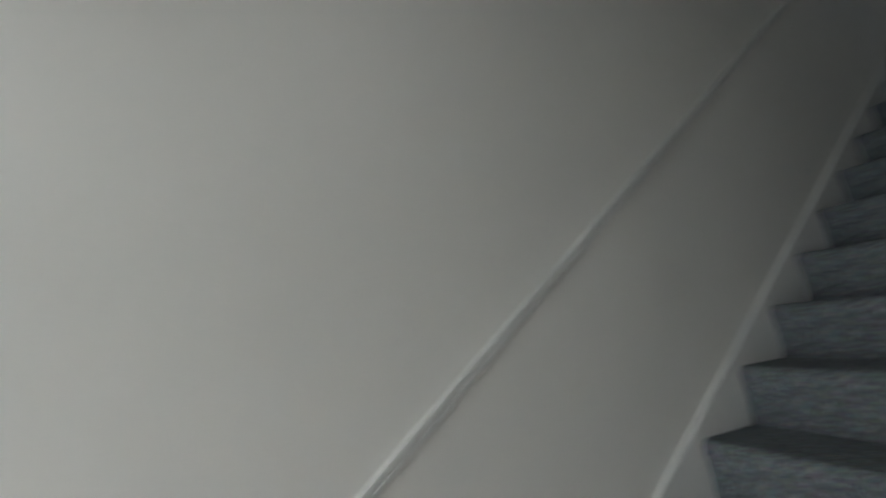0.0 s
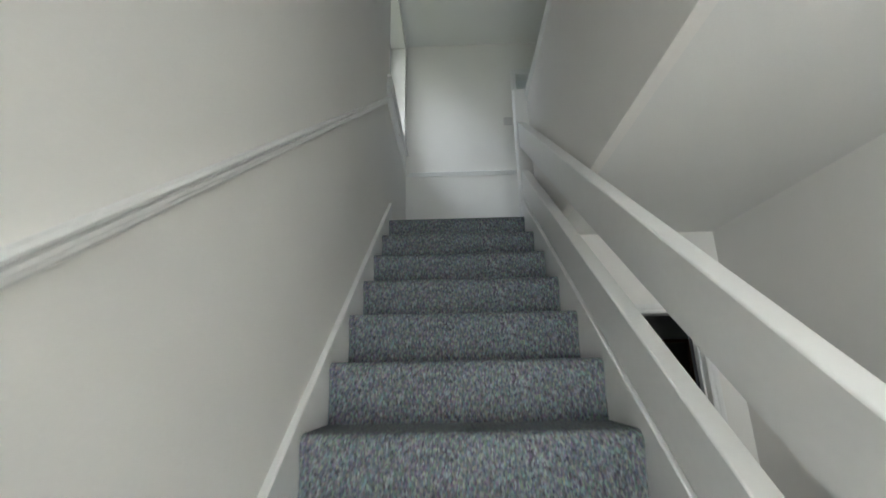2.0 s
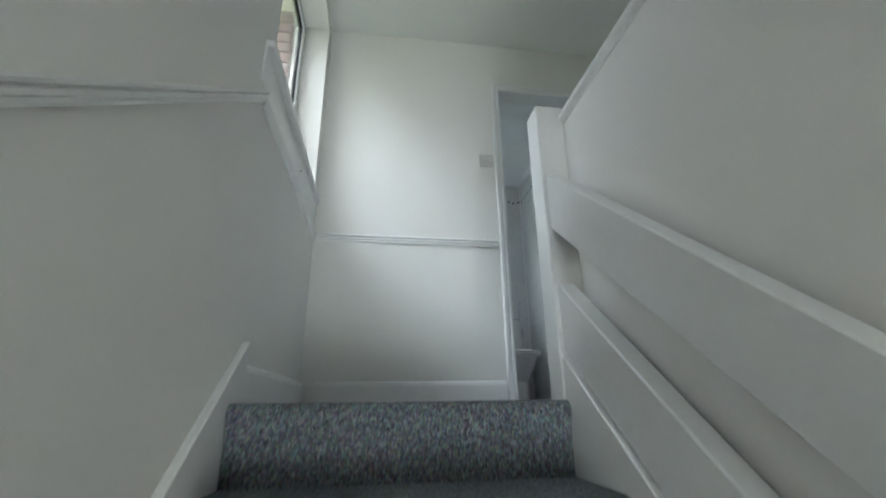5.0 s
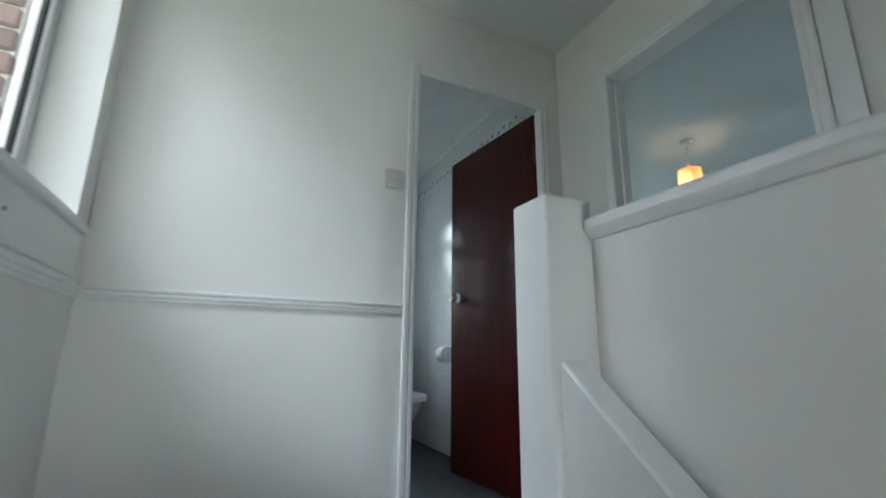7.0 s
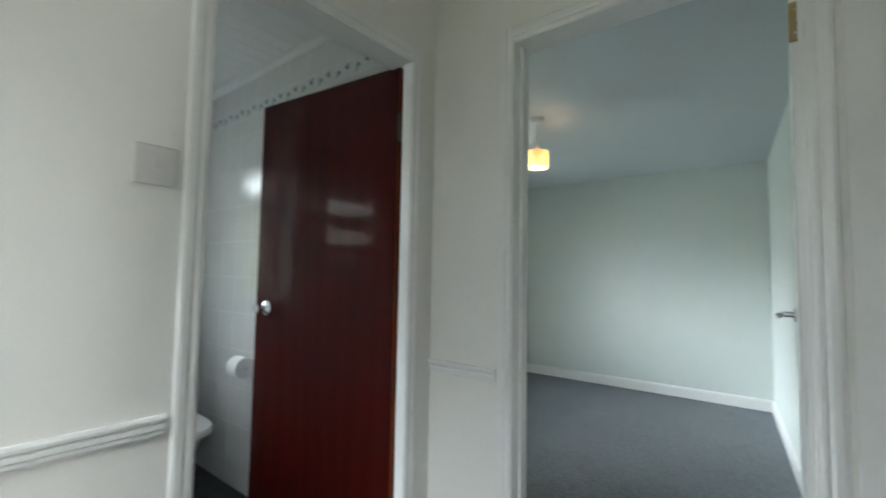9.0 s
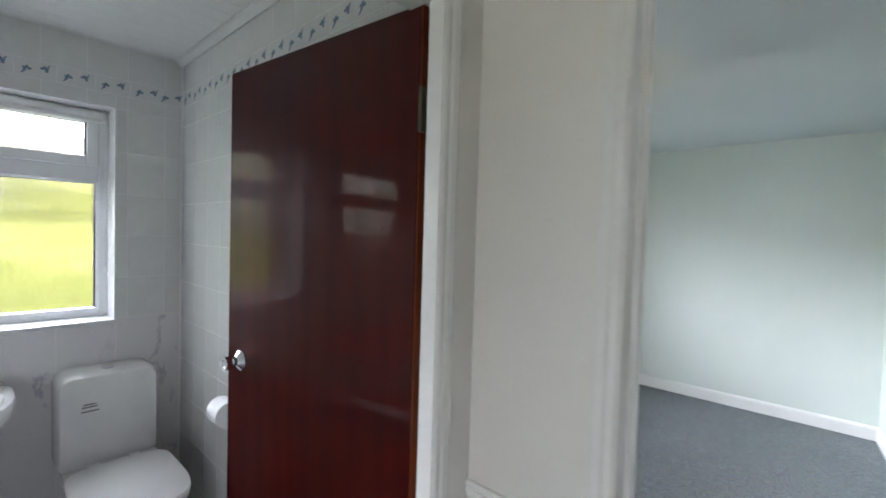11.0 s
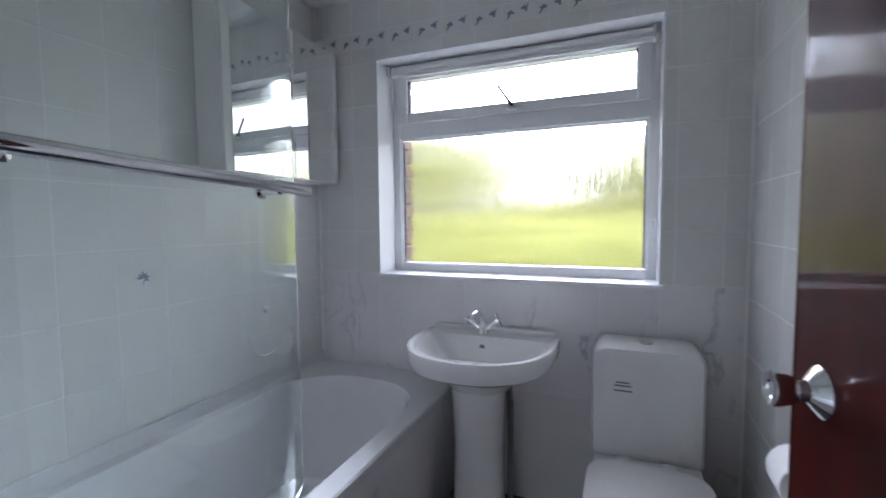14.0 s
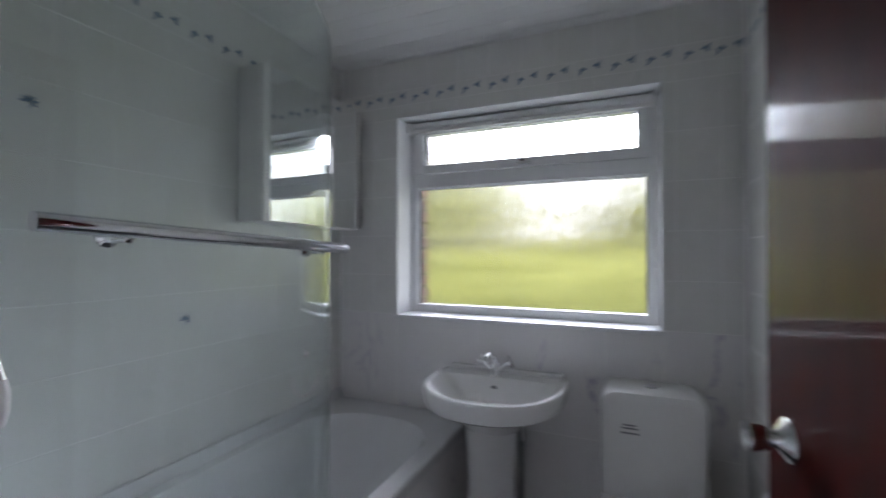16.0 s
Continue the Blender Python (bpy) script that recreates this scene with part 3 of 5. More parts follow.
door_frame("door_frame_1", DOOR_B, YE, "y", 0.10, (-1,), "white gloss moulded frame of the bathroom doorway", 0.016, 0.050, 0.042)
fr2 = door_frame("door_frame_2", DOOR_R, XR, "x", 0.10, (-1,), "white gloss moulded frame of the bedroom doorway")
part("architrave", boxes(((XR - 0.014, DOOR_R[0] - 0.112, 0), (XR, DOOR_R[0] - 0.052, 2.07))), GLOSS, fr2, "wide flat white outer trim")
door_frame("door_frame_3", DOOR_G, -0.20, "y", 0.10, (-1,), "white gloss moulded frame of the downstairs doorway")

bars = thing("threshold_strip", (1.48, YE + 0.03, 0.0), "brown wooden threshold strip under the bathroom door", "threshold")
part("strip", soft_box((DOOR_B[0], YE + 0.03, -0.004), (DOOR_B[1], YE + 0.075, 0.010), 0.004), MAHOGANY, bars)


def lathe_knob(side):
    s = side
    return lathe([(0.033, 0.0), (0.033, s * 0.003), (0.024, s * 0.010), (0.014, s * 0.017), (0.0125, s * 0.026), (0.018, s * 0.032), (0.0235, s * 0.053), (0.0225, s * 0.057), (0.012, s * 0.056), (0.010, s * 0.054), (0.0005, s * 0.054)], (0, 0, 0), "y", 24)


# leaf local frame: hinge at the origin, leaf along +x, thickness towards +y
LEAF_W = 0.795
leaf = thing("door_1", pose(1.820, YB - 0.005, 0.012, 0, 0, 96.1), "glossy dark red mahogany flush door standing open into the bathroom", "door")
leaf["kind"] = "structure"
lf = part("leaf", soft_box((-0.018, -0.038, 0), (LEAF_W - 0.008, 0.002, 1.985), 0.002, 1), MAHOGANY, leaf, "", False)
part("lipping", soft_box((-0.024, -0.0375, 0.001), (-0.018, 0.0015, 1.984), 0.001, 1), LIPPING, leaf, "orange brown hinge edge", False)
part("lipping", soft_box((LEAF_W - 0.008, -0.0375, 0.001), (LEAF_W - 0.001, 0.0015, 1.984), 0.001, 1), MAHOGANY, leaf, "", False)
for side, y in ((1, 0.002), (-1, -0.038)):
    k = part("door_knob", lathe_knob(side), CHROME, leaf, "polished chrome door knob", False)
    k.matrix_basis = pose(LEAF_W - 0.080, y, 1.040)
for z in (0.20, 1.70):
    part("hinge", boxes(((-0.029, -0.030, z), (-0.0245, 0.003, z + 0.1)), ((-0.033, 0.000, z), (-0.023, 0.010, z + 0.1))), TARNISH, leaf, "tarnished brass hinge", False)

bed_leaf = thing("door_2", pose(XR + 0.106, 0.059, 0.010, 0, 0, 0.3), "white flush door standing open against the bedroom wall", "door")
bed_leaf["kind"] = "structure"
part("leaf", soft_box((0.004, 0.0, 0), (0.70, 0.038, 1.97), 0.002, 1), GLOSS, bed_leaf, "", False)
h = part("door_handle", lathe([(0.024, 0), (0.024, 0.006), (0.010, 0.009), (0.010, 0.048), (0.0005, 0.050)], (0.62, 0.038, 1.085), "y", 20), CHROME, bed_leaf, "brushed chrome lever handle", False)
part("lever", tube([(0.62, 0.078, 1.085), (0.60, 0.084, 1.085), (0.56, 0.086, 1.086), (0.51, 0.086, 1.086)], 0.010), CHROME, h, "", False)
for z in (0.2, 1.805):
    hg = part("hinge", soft_box((-0.004, 0.013, z), (0.006, 0.041, z + 0.1), 0.001, 1), BRASS, bed_leaf, "paint-flecked brass hinge", False)
    for k in (0.02, 0.05, 0.08):
        part("screw", lathe([(0.0042, -0.004), (0.0038, -0.0052), (0.0004, -0.0058)], (0, 0.028, z + k), "x", 10), CHROME, hg, "", False)

switch = thing("light_switch", (1.012, YE, 1.437), "white plastic single light switch on the landing wall", "light switch")
part("plate", soft_box((0.969, YE - 0.009, 1.394), (1.055, YE, 1.480), 0.003), SWITCH, switch)
part("rocker", prism([(0, -0.009), (0.003, -0.009), (0.0015, 0.0), (0.0008, 0.009), (0, 0.009)], (1.005, YE - 0.009, 1.437), (1.019, YE - 0.009, 1.437), ((0, -1, 0), (0, 0, 1))), SWITCH, switch)
for dx in (-0.030, 0.030):
    part("screw", lathe([(0.0032, 0), (0.0030, -0.001), (0.0004, -0.0014)], (1.012 + dx, YE - 0.009, 1.437), "y", 10), SWITCH, switch)

for x, y, z in ((0.0, 0.62, 0.985), (0.0, 1.09, 2.30), (0.0, 0.60, 2.32)):
    nl = thing("wall_screw", (x, y, z), "small rusty screw stuck in the landing wall", "screw", "old screws")
    part("head", lathe([(0.005, 0.0), (0.0045, 0.003), (0.0004, 0.0045)], (x + (0.006 if z < 1 else 0.0), y, z), "x", 10), BRASS, nl)

# ---- windows ----


def pane_object(bm, mat, parent, name="pane"):
    o = part(name, bm, mat, parent)
    o.visible_shadow = False
    return o


def frame_rect(u0, u1, v0, v1, w, lo, hi, axis):
    """Four mitre-free frame bars round a rectangle, w wide."""
    P = {"x": lambda u, v, d: (d, u, v), "y": lambda u, v, d: (u, d, v)}[axis]
    out = []
    for a, b, c, d in ((u0, u0 + w, v0, v1), (u1 - w, u1, v0, v1), (u0 + w, u1 - w, v0, v0 + w), (u0 + w, u1 - w, v1 - w, v1)):
        bm = box(bmesh.new(), P(a, c, lo), P(b, d, hi))
        bmesh.ops.recalc_face_normals(bm, faces=bm.faces[:])
        bmesh.ops.bevel(bm, geom=bm.edges[:], offset=0.004, segments=2, profile=0.5, affect="EDGES")
        out.append(bm)
    return out


win_l = thing("window_1", (-0.14, 0.55, WIN_L[2]), "white plastic landing window with black gasket and clear glass", "window")
win_l["kind"] = "structure"
for bm in frame_rect(*WIN_L, 0.050, -0.20, -0.145, "x"):
    part("window_frame", bm, UPVC, win_l)
for bm in frame_rect(WIN_L[0] + 0.047, WIN_L[1] - 0.047, WIN_L[2] + 0.047, WIN_L[3] - 0.047, 0.012, -0.175, -0.155, "x"):
    part("gasket", bm, BLACK, win_l)
pane_object(boxes(((-0.172, WIN_L[0] + 0.053, WIN_L[2] + 0.053), (-0.168, WIN_L[1] - 0.053, WIN_L[3] - 0.053))), CLEAR, win_l)
part("window_handle", tube([(-0.145, 0.36, 1.10), (-0.115, 0.36, 1.10), (-0.108, 0.362, 1.12), (-0.106, 0.366, 1.225), (-0.108, 0.367, 1.238)], 0.010), GREYINK, win_l, "dark grey window handle")
part("window_sill", soft_box((-0.145, WIN_L[0] - 0.10, WIN_L[2] - 0.026), (0.028, WIN_L[1] + 0.055, WIN_L[2] - 0.001), 0.007), GLOSS, win_l, "white gloss window board")
part("apron", boxes(((0.0, WIN_L[0] - 0.10, ZD + 0.035), (0.006, WIN_L[1] + 0.04, WIN_L[2] - 0.026))), GLOSS, win_l)

win_b = thing("window_2", (1.0, 3.42, WIN_B[2]), "white plastic bathroom window with rain-patterned glass and a top light", "window")
win_b["kind"] = "structure"
ZM0, ZM1 = 1.712, 1.775
for bm in frame_rect(WIN_B[0], WIN_B[1], WIN_B[2], WIN_B[3] + 0.02, 0.045, 3.385, 3.445, "y"):
    part("window_frame", bm, UPVC, win_b)
part("transom", soft_box((WIN_B[0] + 0.045, 3.385, ZM0 - 0.012), (WIN_B[1] - 0.045, 3.445, ZM1 + 0.002), 0.004), UPVC, win_b)
for bm in frame_rect(WIN_B[0] + 0.044, WIN_B[1] - 0.044, ZM1 + 0.001, WIN_B[3] - 0.022, 0.050, 3.372, 3.43, "y"):
    part("sash", bm, UPVC, win_b, "white opening top light")
for bm in frame_rect(WIN_B[0] + 0.042, WIN_B[1] - 0.042, WIN_B[2] + 0.018, ZM0 - 0.008, 0.012, 3.395, 3.425, "y"):
    part("bead", bm, UPVC, win_b)
for bm in frame_rect(WIN_B[0] + 0.050, WIN_B[1] - 0.050, WIN_B[2] + 0.022, ZM0 - 0.012, 0.010, 3.402, 3.42, "y"):
    part("gasket", bm, BLACK, win_b)
for bm in frame_rect(WIN_B[0] + 0.093, WIN_B[1] - 0.093, ZM1 + 0.042, WIN_B[3] - 0.062, 0.008, 3.385, 3.42, "y"):
    part("gasket", bm, BLACK, win_b)
pane_object(boxes(((WIN_B[0] + 0.05, 3.412, WIN_B[2] + 0.024), (WIN_B[1] - 0.05, 3.416, ZM0 - 0.014))), OBSCURE, win_b)
pane_object(boxes(((WIN_B[0] + 0.093, 3.404, ZM1 + 0.042), (WIN_B[1] - 0.093, 3.408, WIN_B[3] - 0.062))), OBSCURE, win_b)
part("window_sill", soft_box((WIN_B[0] - 0.012, YW - 0.018, WIN_B[2] - 0.016), (WIN_B[1] + 0.012, 3.385, WIN_B[2] + 0.003), 0.004), UPVC, win_b, "white plastic sill")
for u in (WIN_B[0], WIN_B[1]):
    s = 1 if u < 1 else -1
    part("reveal_lining", boxes(((min(u, u + s * 0.006), YW - 0.010, WIN_B[2] + 0.003), (max(u, u + s * 0.006), 3.385, WIN_B[3]))), UPVC, win_b)
part("reveal_lining", boxes(((WIN_B[0], YW - 0.010, WIN_B[3] - 0.006), (WIN_B[1], 3.385, WIN_B[3]))), UPVC, win_b)
stay = part("window_handle", soft_box((0.985, 3.350, ZM1 + 0.010), (1.055, 3.372, ZM1 + 0.026), 0.003), CHROME, win_b, "chrome window latch")
part("stay_arm", tube([(1.02, 3.362, ZM1 + 0.024), (0.965, 3.352, ZM1 + 0.105), (0.948, 3.348, ZM1 + 0.128)], 0.0075), BLACK, stay, "dark stay arm")

blind = thing("roller_blind", (1.0, 3.34, 2.04), "white roller blind rolled up at the top of the window", "roller blind")
part("roll", lathe([(0.0005, 0.39), (0.026, 0.39), (0.026, 1.60), (0.0005, 1.60)], (0.01, 3.345, 2.030), "x", 22), PAPER, blind)
part("bottom_bar", soft_box((0.405, 3.318, 1.992), (1.605, 3.330, 2.012), 0.003), PLASTIC, blind)
for x in (0.387, 1.612):
    part("bracket", soft_box((x - 0.006, 3.315, 2.0), (x + 0.006, 3.372, 2.058), 0.002, 1), PLASTIC, blind)
part("chain", tube([(1.622, 3.33, 2.02), (1.622, 3.33, 1.25), (1.626, 3.33, 1.22), (1.630, 3.33, 1.25), (1.630, 3.33, 2.02)], 0.0022, 6), PLASTIC, blind)
part("chain_weight", lathe([(0.0005, 0.0), (0.008, 0.004), (0.009, 0.03), (0.0005, 0.036)], (1.624, 3.33, 1.235), "z", 12), PLASTIC, blind)

for nm, hole in (("window_3", WIN_R), ("window_4", WIN_G)):
    w = thing(nm, ((hole[0] + hole[1]) / 2, 3.42, hole[2]), "white plastic window in the outer wall", "window")
    w["kind"] = "structure"
    for bm in frame_rect(*hole, 0.06, 3.385, 3.445, "y"):
        part("window_frame", bm, UPVC, w)
    pane_object(boxes(((hole[0] + 0.06, 3.412, hole[2] + 0.06), (hole[1] - 0.06, 3.416, hole[3] - 0.06))), HAMMER if nm == "window_4" else CLEAR, w)
# Unseen window added so the low fill lamp can reach the hall.
w = thing("added_hall_window", (XR + 0.05, -4.15, -2.0), "added white plastic window that lets fill light into the downstairs hall", "window")
w["kind"] = "structure"
for bm in frame_rect(-4.70, -3.60, -2.0, -0.75, 0.06, XR + 0.02, XR + 0.08, "x"):
    part("window_frame", bm, UPVC, w)
pane_object(boxes(((XR + 0.05, -4.64, -1.94), (XR + 0.054, -3.66, -0.81))), CLEAR, w)
# Unseen glazed door, set west so its light favours the hall's east wall.
fd = thing("added_front_door", (0.585, -5.05, GROUND), "added unseen glazed white front door that lets light into the hall", "door")
fd["kind"] = "structure"
for bm in frame_rect(0.12, 1.05, GROUND, -0.62, 0.09, -5.08, -5.03, "y"):
    part("door_rail", bm, UPVC, fd)
pane_object(boxes(((0.21, -5.057, GROUND + 0.09), (0.96, -5.053, -0.71))), CLEAR, fd)

# ---- bedroom ----
lamp = thing("pendant_lamp", (3.56, 1.55, 2.37), "cream drum pendant lamp glowing in the bedroom", "pendant lamp")
part("ceiling_rose", lathe([(0.050, 0.0), (0.050, -0.008), (0.036, -0.026), (0.008, -0.034), (0.0005, -0.035)], (3.56, 1.55, TOP), "z", 24), PLASTIC, lamp)
part("cord", tube([(3.56, 1.55, 2.34), (3.56, 1.55, 2.17)], 0.0035, 8), PLASTIC, lamp)
part("lampholder", lathe([(0.0005, 0.06), (0.012, 0.06), (0.019, 0.04), (0.019, 0.0), (0.0005, 0.0)], (3.56, 1.55, 2.115), "z", 16), PLASTIC, lamp)
n = 36
rings = [[(3.56 + r * math.cos(2 * math.pi * i / n), 1.55 + r * math.sin(2 * math.pi * i / n), z) for i in range(n)] for r, z in ((0.086, 2.008), (0.086, 2.126), (0.083, 2.126), (0.083, 2.008), (0.086, 2.008))]
part("shade", loft(rings, False, False), SHADE, lamp, "cream fabric drum shade")
part("bulb", lathe([(0.0005, 0.0), (0.018, 0.006), (0.029, 0.028), (0.026, 0.055), (0.013, 0.085), (0.0005, 0.09)], (3.56, 1.55, 2.03), "z", 18), BULB, lamp)
_l = bpy.data.lights.new("pendant_light", "POINT")
_l.energy, _l.color, _l.shadow_soft_size = 0.8, (1.0, 0.68, 0.42), 0.02
new("pendant_light", _l).matrix_world = pose(3.56, 1.55, 2.018)
socket = thing("wall_switch", (XR + 0.107, 0.93, 1.15), "white plastic switch plate on the bedroom wall", "light switch")
part("plate", soft_box((XR + 0.103, 0.89, 1.11), (XR + 0.112, 0.975, 1.195), 0.003), PLASTIC, socket)

# ---- bathroom ----
CX = 0.968


def d_ring(w, y_back, y_front, z, cx=CX, n=44, flat=0.16, power=2.3):
    """A D outline: straight back, rounded front."""
    pts = []
    ym = y_back - flat
    for i in range(n):
        a = 2 * math.pi * i / n
        c, s = math.cos(a), math.sin(a)
        x = cx + w * (abs(c) ** (2 / power)) * (1 if c > 0 else -1)
        if s >= 0:
            y = ym + (y_back - ym) * min(1.0, abs(s) ** (2 / 7.0))
        else:
            y = ym - (ym - y_front) * (abs(s) ** (2 / power))
        pts.append((x, y, z))
    return pts


basin = thing("basin", (CX, 2.99, 0.0), "white ceramic pedestal basin with a rounded front", "basin")
yb, yf = YW - 0.012, 2.705
rings = [d_ring(0.125, yb, 2.885, 0.588), d_ring(0.150, yb, 2.860, 0.620), d_ring(0.188, yb, 2.825, 0.660), d_ring(0.258, yb, 2.748, 0.680), d_ring(0.291, yb, 2.716, 0.697), d_ring(0.302, yb, yf + 0.004, 0.718), d_ring(0.305, yb, yf, 0.762), d_ring(0.302, yb, yf + 0.004, 0.772), d_ring(0.292, yb, yf + 0.014, 0.776),
         d_ring(0.271, yb - 0.115, yf + 0.036, 0.770, flat=0.08), d_ring(0.261, yb - 0.122, yf + 0.048, 0.752, flat=0.08), d_ring(0.223, yb - 0.130, yf + 0.085, 0.708, flat=0.08), d_ring(0.171, yb - 0.145, yf + 0.14, 0.662, flat=0.07), d_ring(0.057, yb - 0.19, yf + 0.22, 0.645, flat=0.04)]
part("bowl", loft(rings), CERAMIC, basin)
part("ledge", soft_box((CX - 0.275, YW - 0.060, 0.764), (CX + 0.275, YW - 0.012, 0.792), 0.009, 3), CERAMIC, basin)
rings = [[(CX + w * math.cos(a), (2.985 + d * math.sin(a)) if math.sin(a) < 0 else 2.985 + 0.16 * math.sin(a), z) for a in [2 * math.pi * i / 32 for i in range(32)]] for w, d, z in ((0.125, 0.135, 0.006), (0.122, 0.13, 0.03), (0.104, 0.105, 0.10), (0.100, 0.095, 0.35), (0.108, 0.105, 0.55), (0.114, 0.11, 0.61))]
part("pedestal", loft(rings), CERAMIC, basin)
# Overflow is a closed disc; the hole's inner shade is put into its colour.
part("overflow", lathe([(0.013, 0.0), (0.013, 0.004), (0.0105, 0.005), (0.0005, 0.001)], (CX - 0.02, yb - 0.128, 0.722), "y", 18), GREYINK, basin, "dark grey disc for the shaded overflow hole")
part("waste", lathe([(0.024, 0.0), (0.023, 0.003), (0.0005, 0.004)], (CX, 3.00, 0.646), "z", 18), CHROME, basin)

pipe = thing("waste_pipe", (CX + 0.100, 3.12, 0.0), "grey plastic waste pipe beside the basin pedestal", "pipe")
part("pipe", tube([(CX + 0.100, 3.12, 0.0), (CX + 0.100, 3.12, 0.50), (CX + 0.092, 3.12, 0.56), (CX + 0.06, 3.12, 0.59)], 0.015, 12), PIPE, pipe)

tap = thing("basin_tap", (CX - 0.02, 3.09, 0.783), "chrome mixer tap with two cross-head handles", "tap")
tx, ty = CX - 0.02, 3.115
part("body", lathe([(0.026, 0.0), (0.024, 0.012), (0.019, 0.02), (0.018, 0.045), (0.013, 0.055), (0.0005, 0.058)], (tx, ty, 0.782), "z", 20), CHROME, tap)
part("spout", tube([(tx, ty, 0.82), (tx - 0.004, ty - 0.012, 0.855), (tx - 0.008, ty - 0.035, 0.878), (tx - 0.012, ty - 0.065, 0.882), (tx - 0.015, ty - 0.092, 0.872), (tx - 0.016, ty - 0.10, 0.857)], 0.0125, 14), CHROME, tap)
for s in (-1, 1):
    hd = part("tap_handle", tube([(tx + s * 0.012, ty, 0.80), (tx + s * 0.04, ty - 0.004, 0.822), (tx + s * 0.066, ty - 0.006, 0.842)], 0.011, 12), CHROME, tap)
    c = Vector((tx + s * 0.070, ty - 0.006, 0.846))
    part("cross_head", tube([c + Vector((-0.026 * s * 0.5, 0, 0.026)), c, c + Vector((0.026 * s * 0.5, 0, -0.026))], 0.006, 8), CHROME, hd)
    part("cross_head", tube([c + Vector((0, -0.028, 0)), c, c + Vector((0, 0.028, 0))], 0.006, 8), CHROME, hd)

TX = 1.595
toilet = thing("toilet", (TX, 2.8, 0.0), "white close-coupled toilet with its lid closed", "toilet")


def t_ring(w, y0, y1, z):
    return d_ring(w, y1, y0, z, TX, 48, 0.22, 3.4)


def round_top(hw, z0, z1, r, y0, y1, inset):
    """A cistern shell: front outline with rounded corners, drawn in towards the front face."""
    out = []
    for cx, cz, a0 in ((hw - r, z1 - r, 0), (-hw + r, z1 - r, 90), (-hw + r * 0.5, z0 + r * 0.5, 180), (hw - r * 0.5, z0 + r * 0.5, 270)):
        rr = r if a0 < 180 else r * 0.5
        for k in range(7):
            a = radians(a0 + 15 * k)
            out.append((cx + rr * math.cos(a), cz + rr * math.sin(a)))
    zc = (z0 + z1) / 2
    rings = []
    for y, f in ((y1, 0), (y0 + inset, 0), (y0 + inset * 0.35, inset * 0.25), (y0, inset)):
        rings.append([(TX + x * (1 - f / hw), y, zc + (z - zc) * (1 - f / hw)) for x, z in out])
    return loft(rings)


lid = part("cistern", round_top(0.192, 0.362, 0.797, 0.052, 3.026, YW - 0.012, 0.034), CERAMIC, toilet)
part("flush_button", lathe([(0.026, 0.0), (0.026, 0.004), (0.022, 0.007), (0.0005, 0.007)], (TX, 3.125, 0.797), "z", 22), CHROME, lid, "chrome flush button")
for x0, x1, z in ((-0.110, -0.052, 0.655), (-0.104, -0.058, 0.667), (-0.112, -0.048, 0.636)):
    part("label_print", boxes(((TX + x0, 3.0245, z - 0.003), (TX + x1, 3.0265, z + 0.003))), GREYINK, toilet, "grey printed label")
part("bowl", loft([t_ring(0.128, 2.60, 3.16, 0.004), t_ring(0.122, 2.61, 3.16, 0.05), t_ring(0.122, 2.61, 3.15, 0.17), t_ring(0.145, 2.56, 3.15, 0.235), t_ring(0.172, 2.50, 3.14, 0.30), t_ring(0.184, 2.455, 3.13, 0.365), t_ring(0.180, 2.46, 3.13, 0.379)]), CERAMIC, toilet)
part("seat", loft([t_ring(0.188, 2.432, 2.935, 0.379), t_ring(0.191, 2.426, 2.94, 0.384), t_ring(0.191, 2.426, 2.94, 0.393), t_ring(0.188, 2.429, 2.935, 0.397)]), PLASTIC, toilet)
part("seat_lid", loft([t_ring(0.189, 2.430, 2.93, 0.399), t_ring(0.193, 2.424, 2.935, 0.404), t_ring(0.191, 2.428, 2.93, 0.418), t_ring(0.174, 2.47, 2.915, 0.425), t_ring(0.06, 2.62, 2.88, 0.427)]), PLASTIC, toilet)
for x in (-0.075, 0.075):
    part("seat_hinge", soft_box((TX + x - 0.022, 2.925, 0.378), (TX + x + 0.022, 2.985, 0.410), 0.006), PLASTIC, toilet)

roll = thing("toilet_roll", (1.885, 2.47, 0.70), "white toilet roll on a chrome holder on the wall", "toilet roll")
part("paper", lathe([(0.020, -0.05), (0.055, -0.05), (0.0555, 0.0), (0.055, 0.05), (0.020, 0.05)], (1.878, 2.455, 0.70), "y", 28), PAPER, roll)
part("holder", tube([(1.936, 2.53, 0.70), (1.89, 2.53, 0.70), (1.878, 2.52, 0.70), (1.878, 2.40, 0.70)], 0.006, 8), CHROME, roll)

# bath
bath = thing("bathtub", (0.40, 2.2, 0.0), "white acrylic bathtub along the tiled wall", "bathtub")
BX1, BY0, BY1, BZ = 0.80, YB + 0.012, YW - 0.012, 0.532


def bath_ring(x0, x1, y0, y1, z, r, n=9):
    pts = []
    for cx, cy, a0 in ((x1 - r, y1 - r, 0), (x0 + r, y1 - r, 90), (x0 + r, y0 + r, 180), (x1 - r, y0 + r, 270)):
        for i in range(n):
            a = radians(a0 + 90 * i / (n - 1))
            pts.append((cx + r * math.cos(a), cy + r * math.sin(a), z))
    return pts


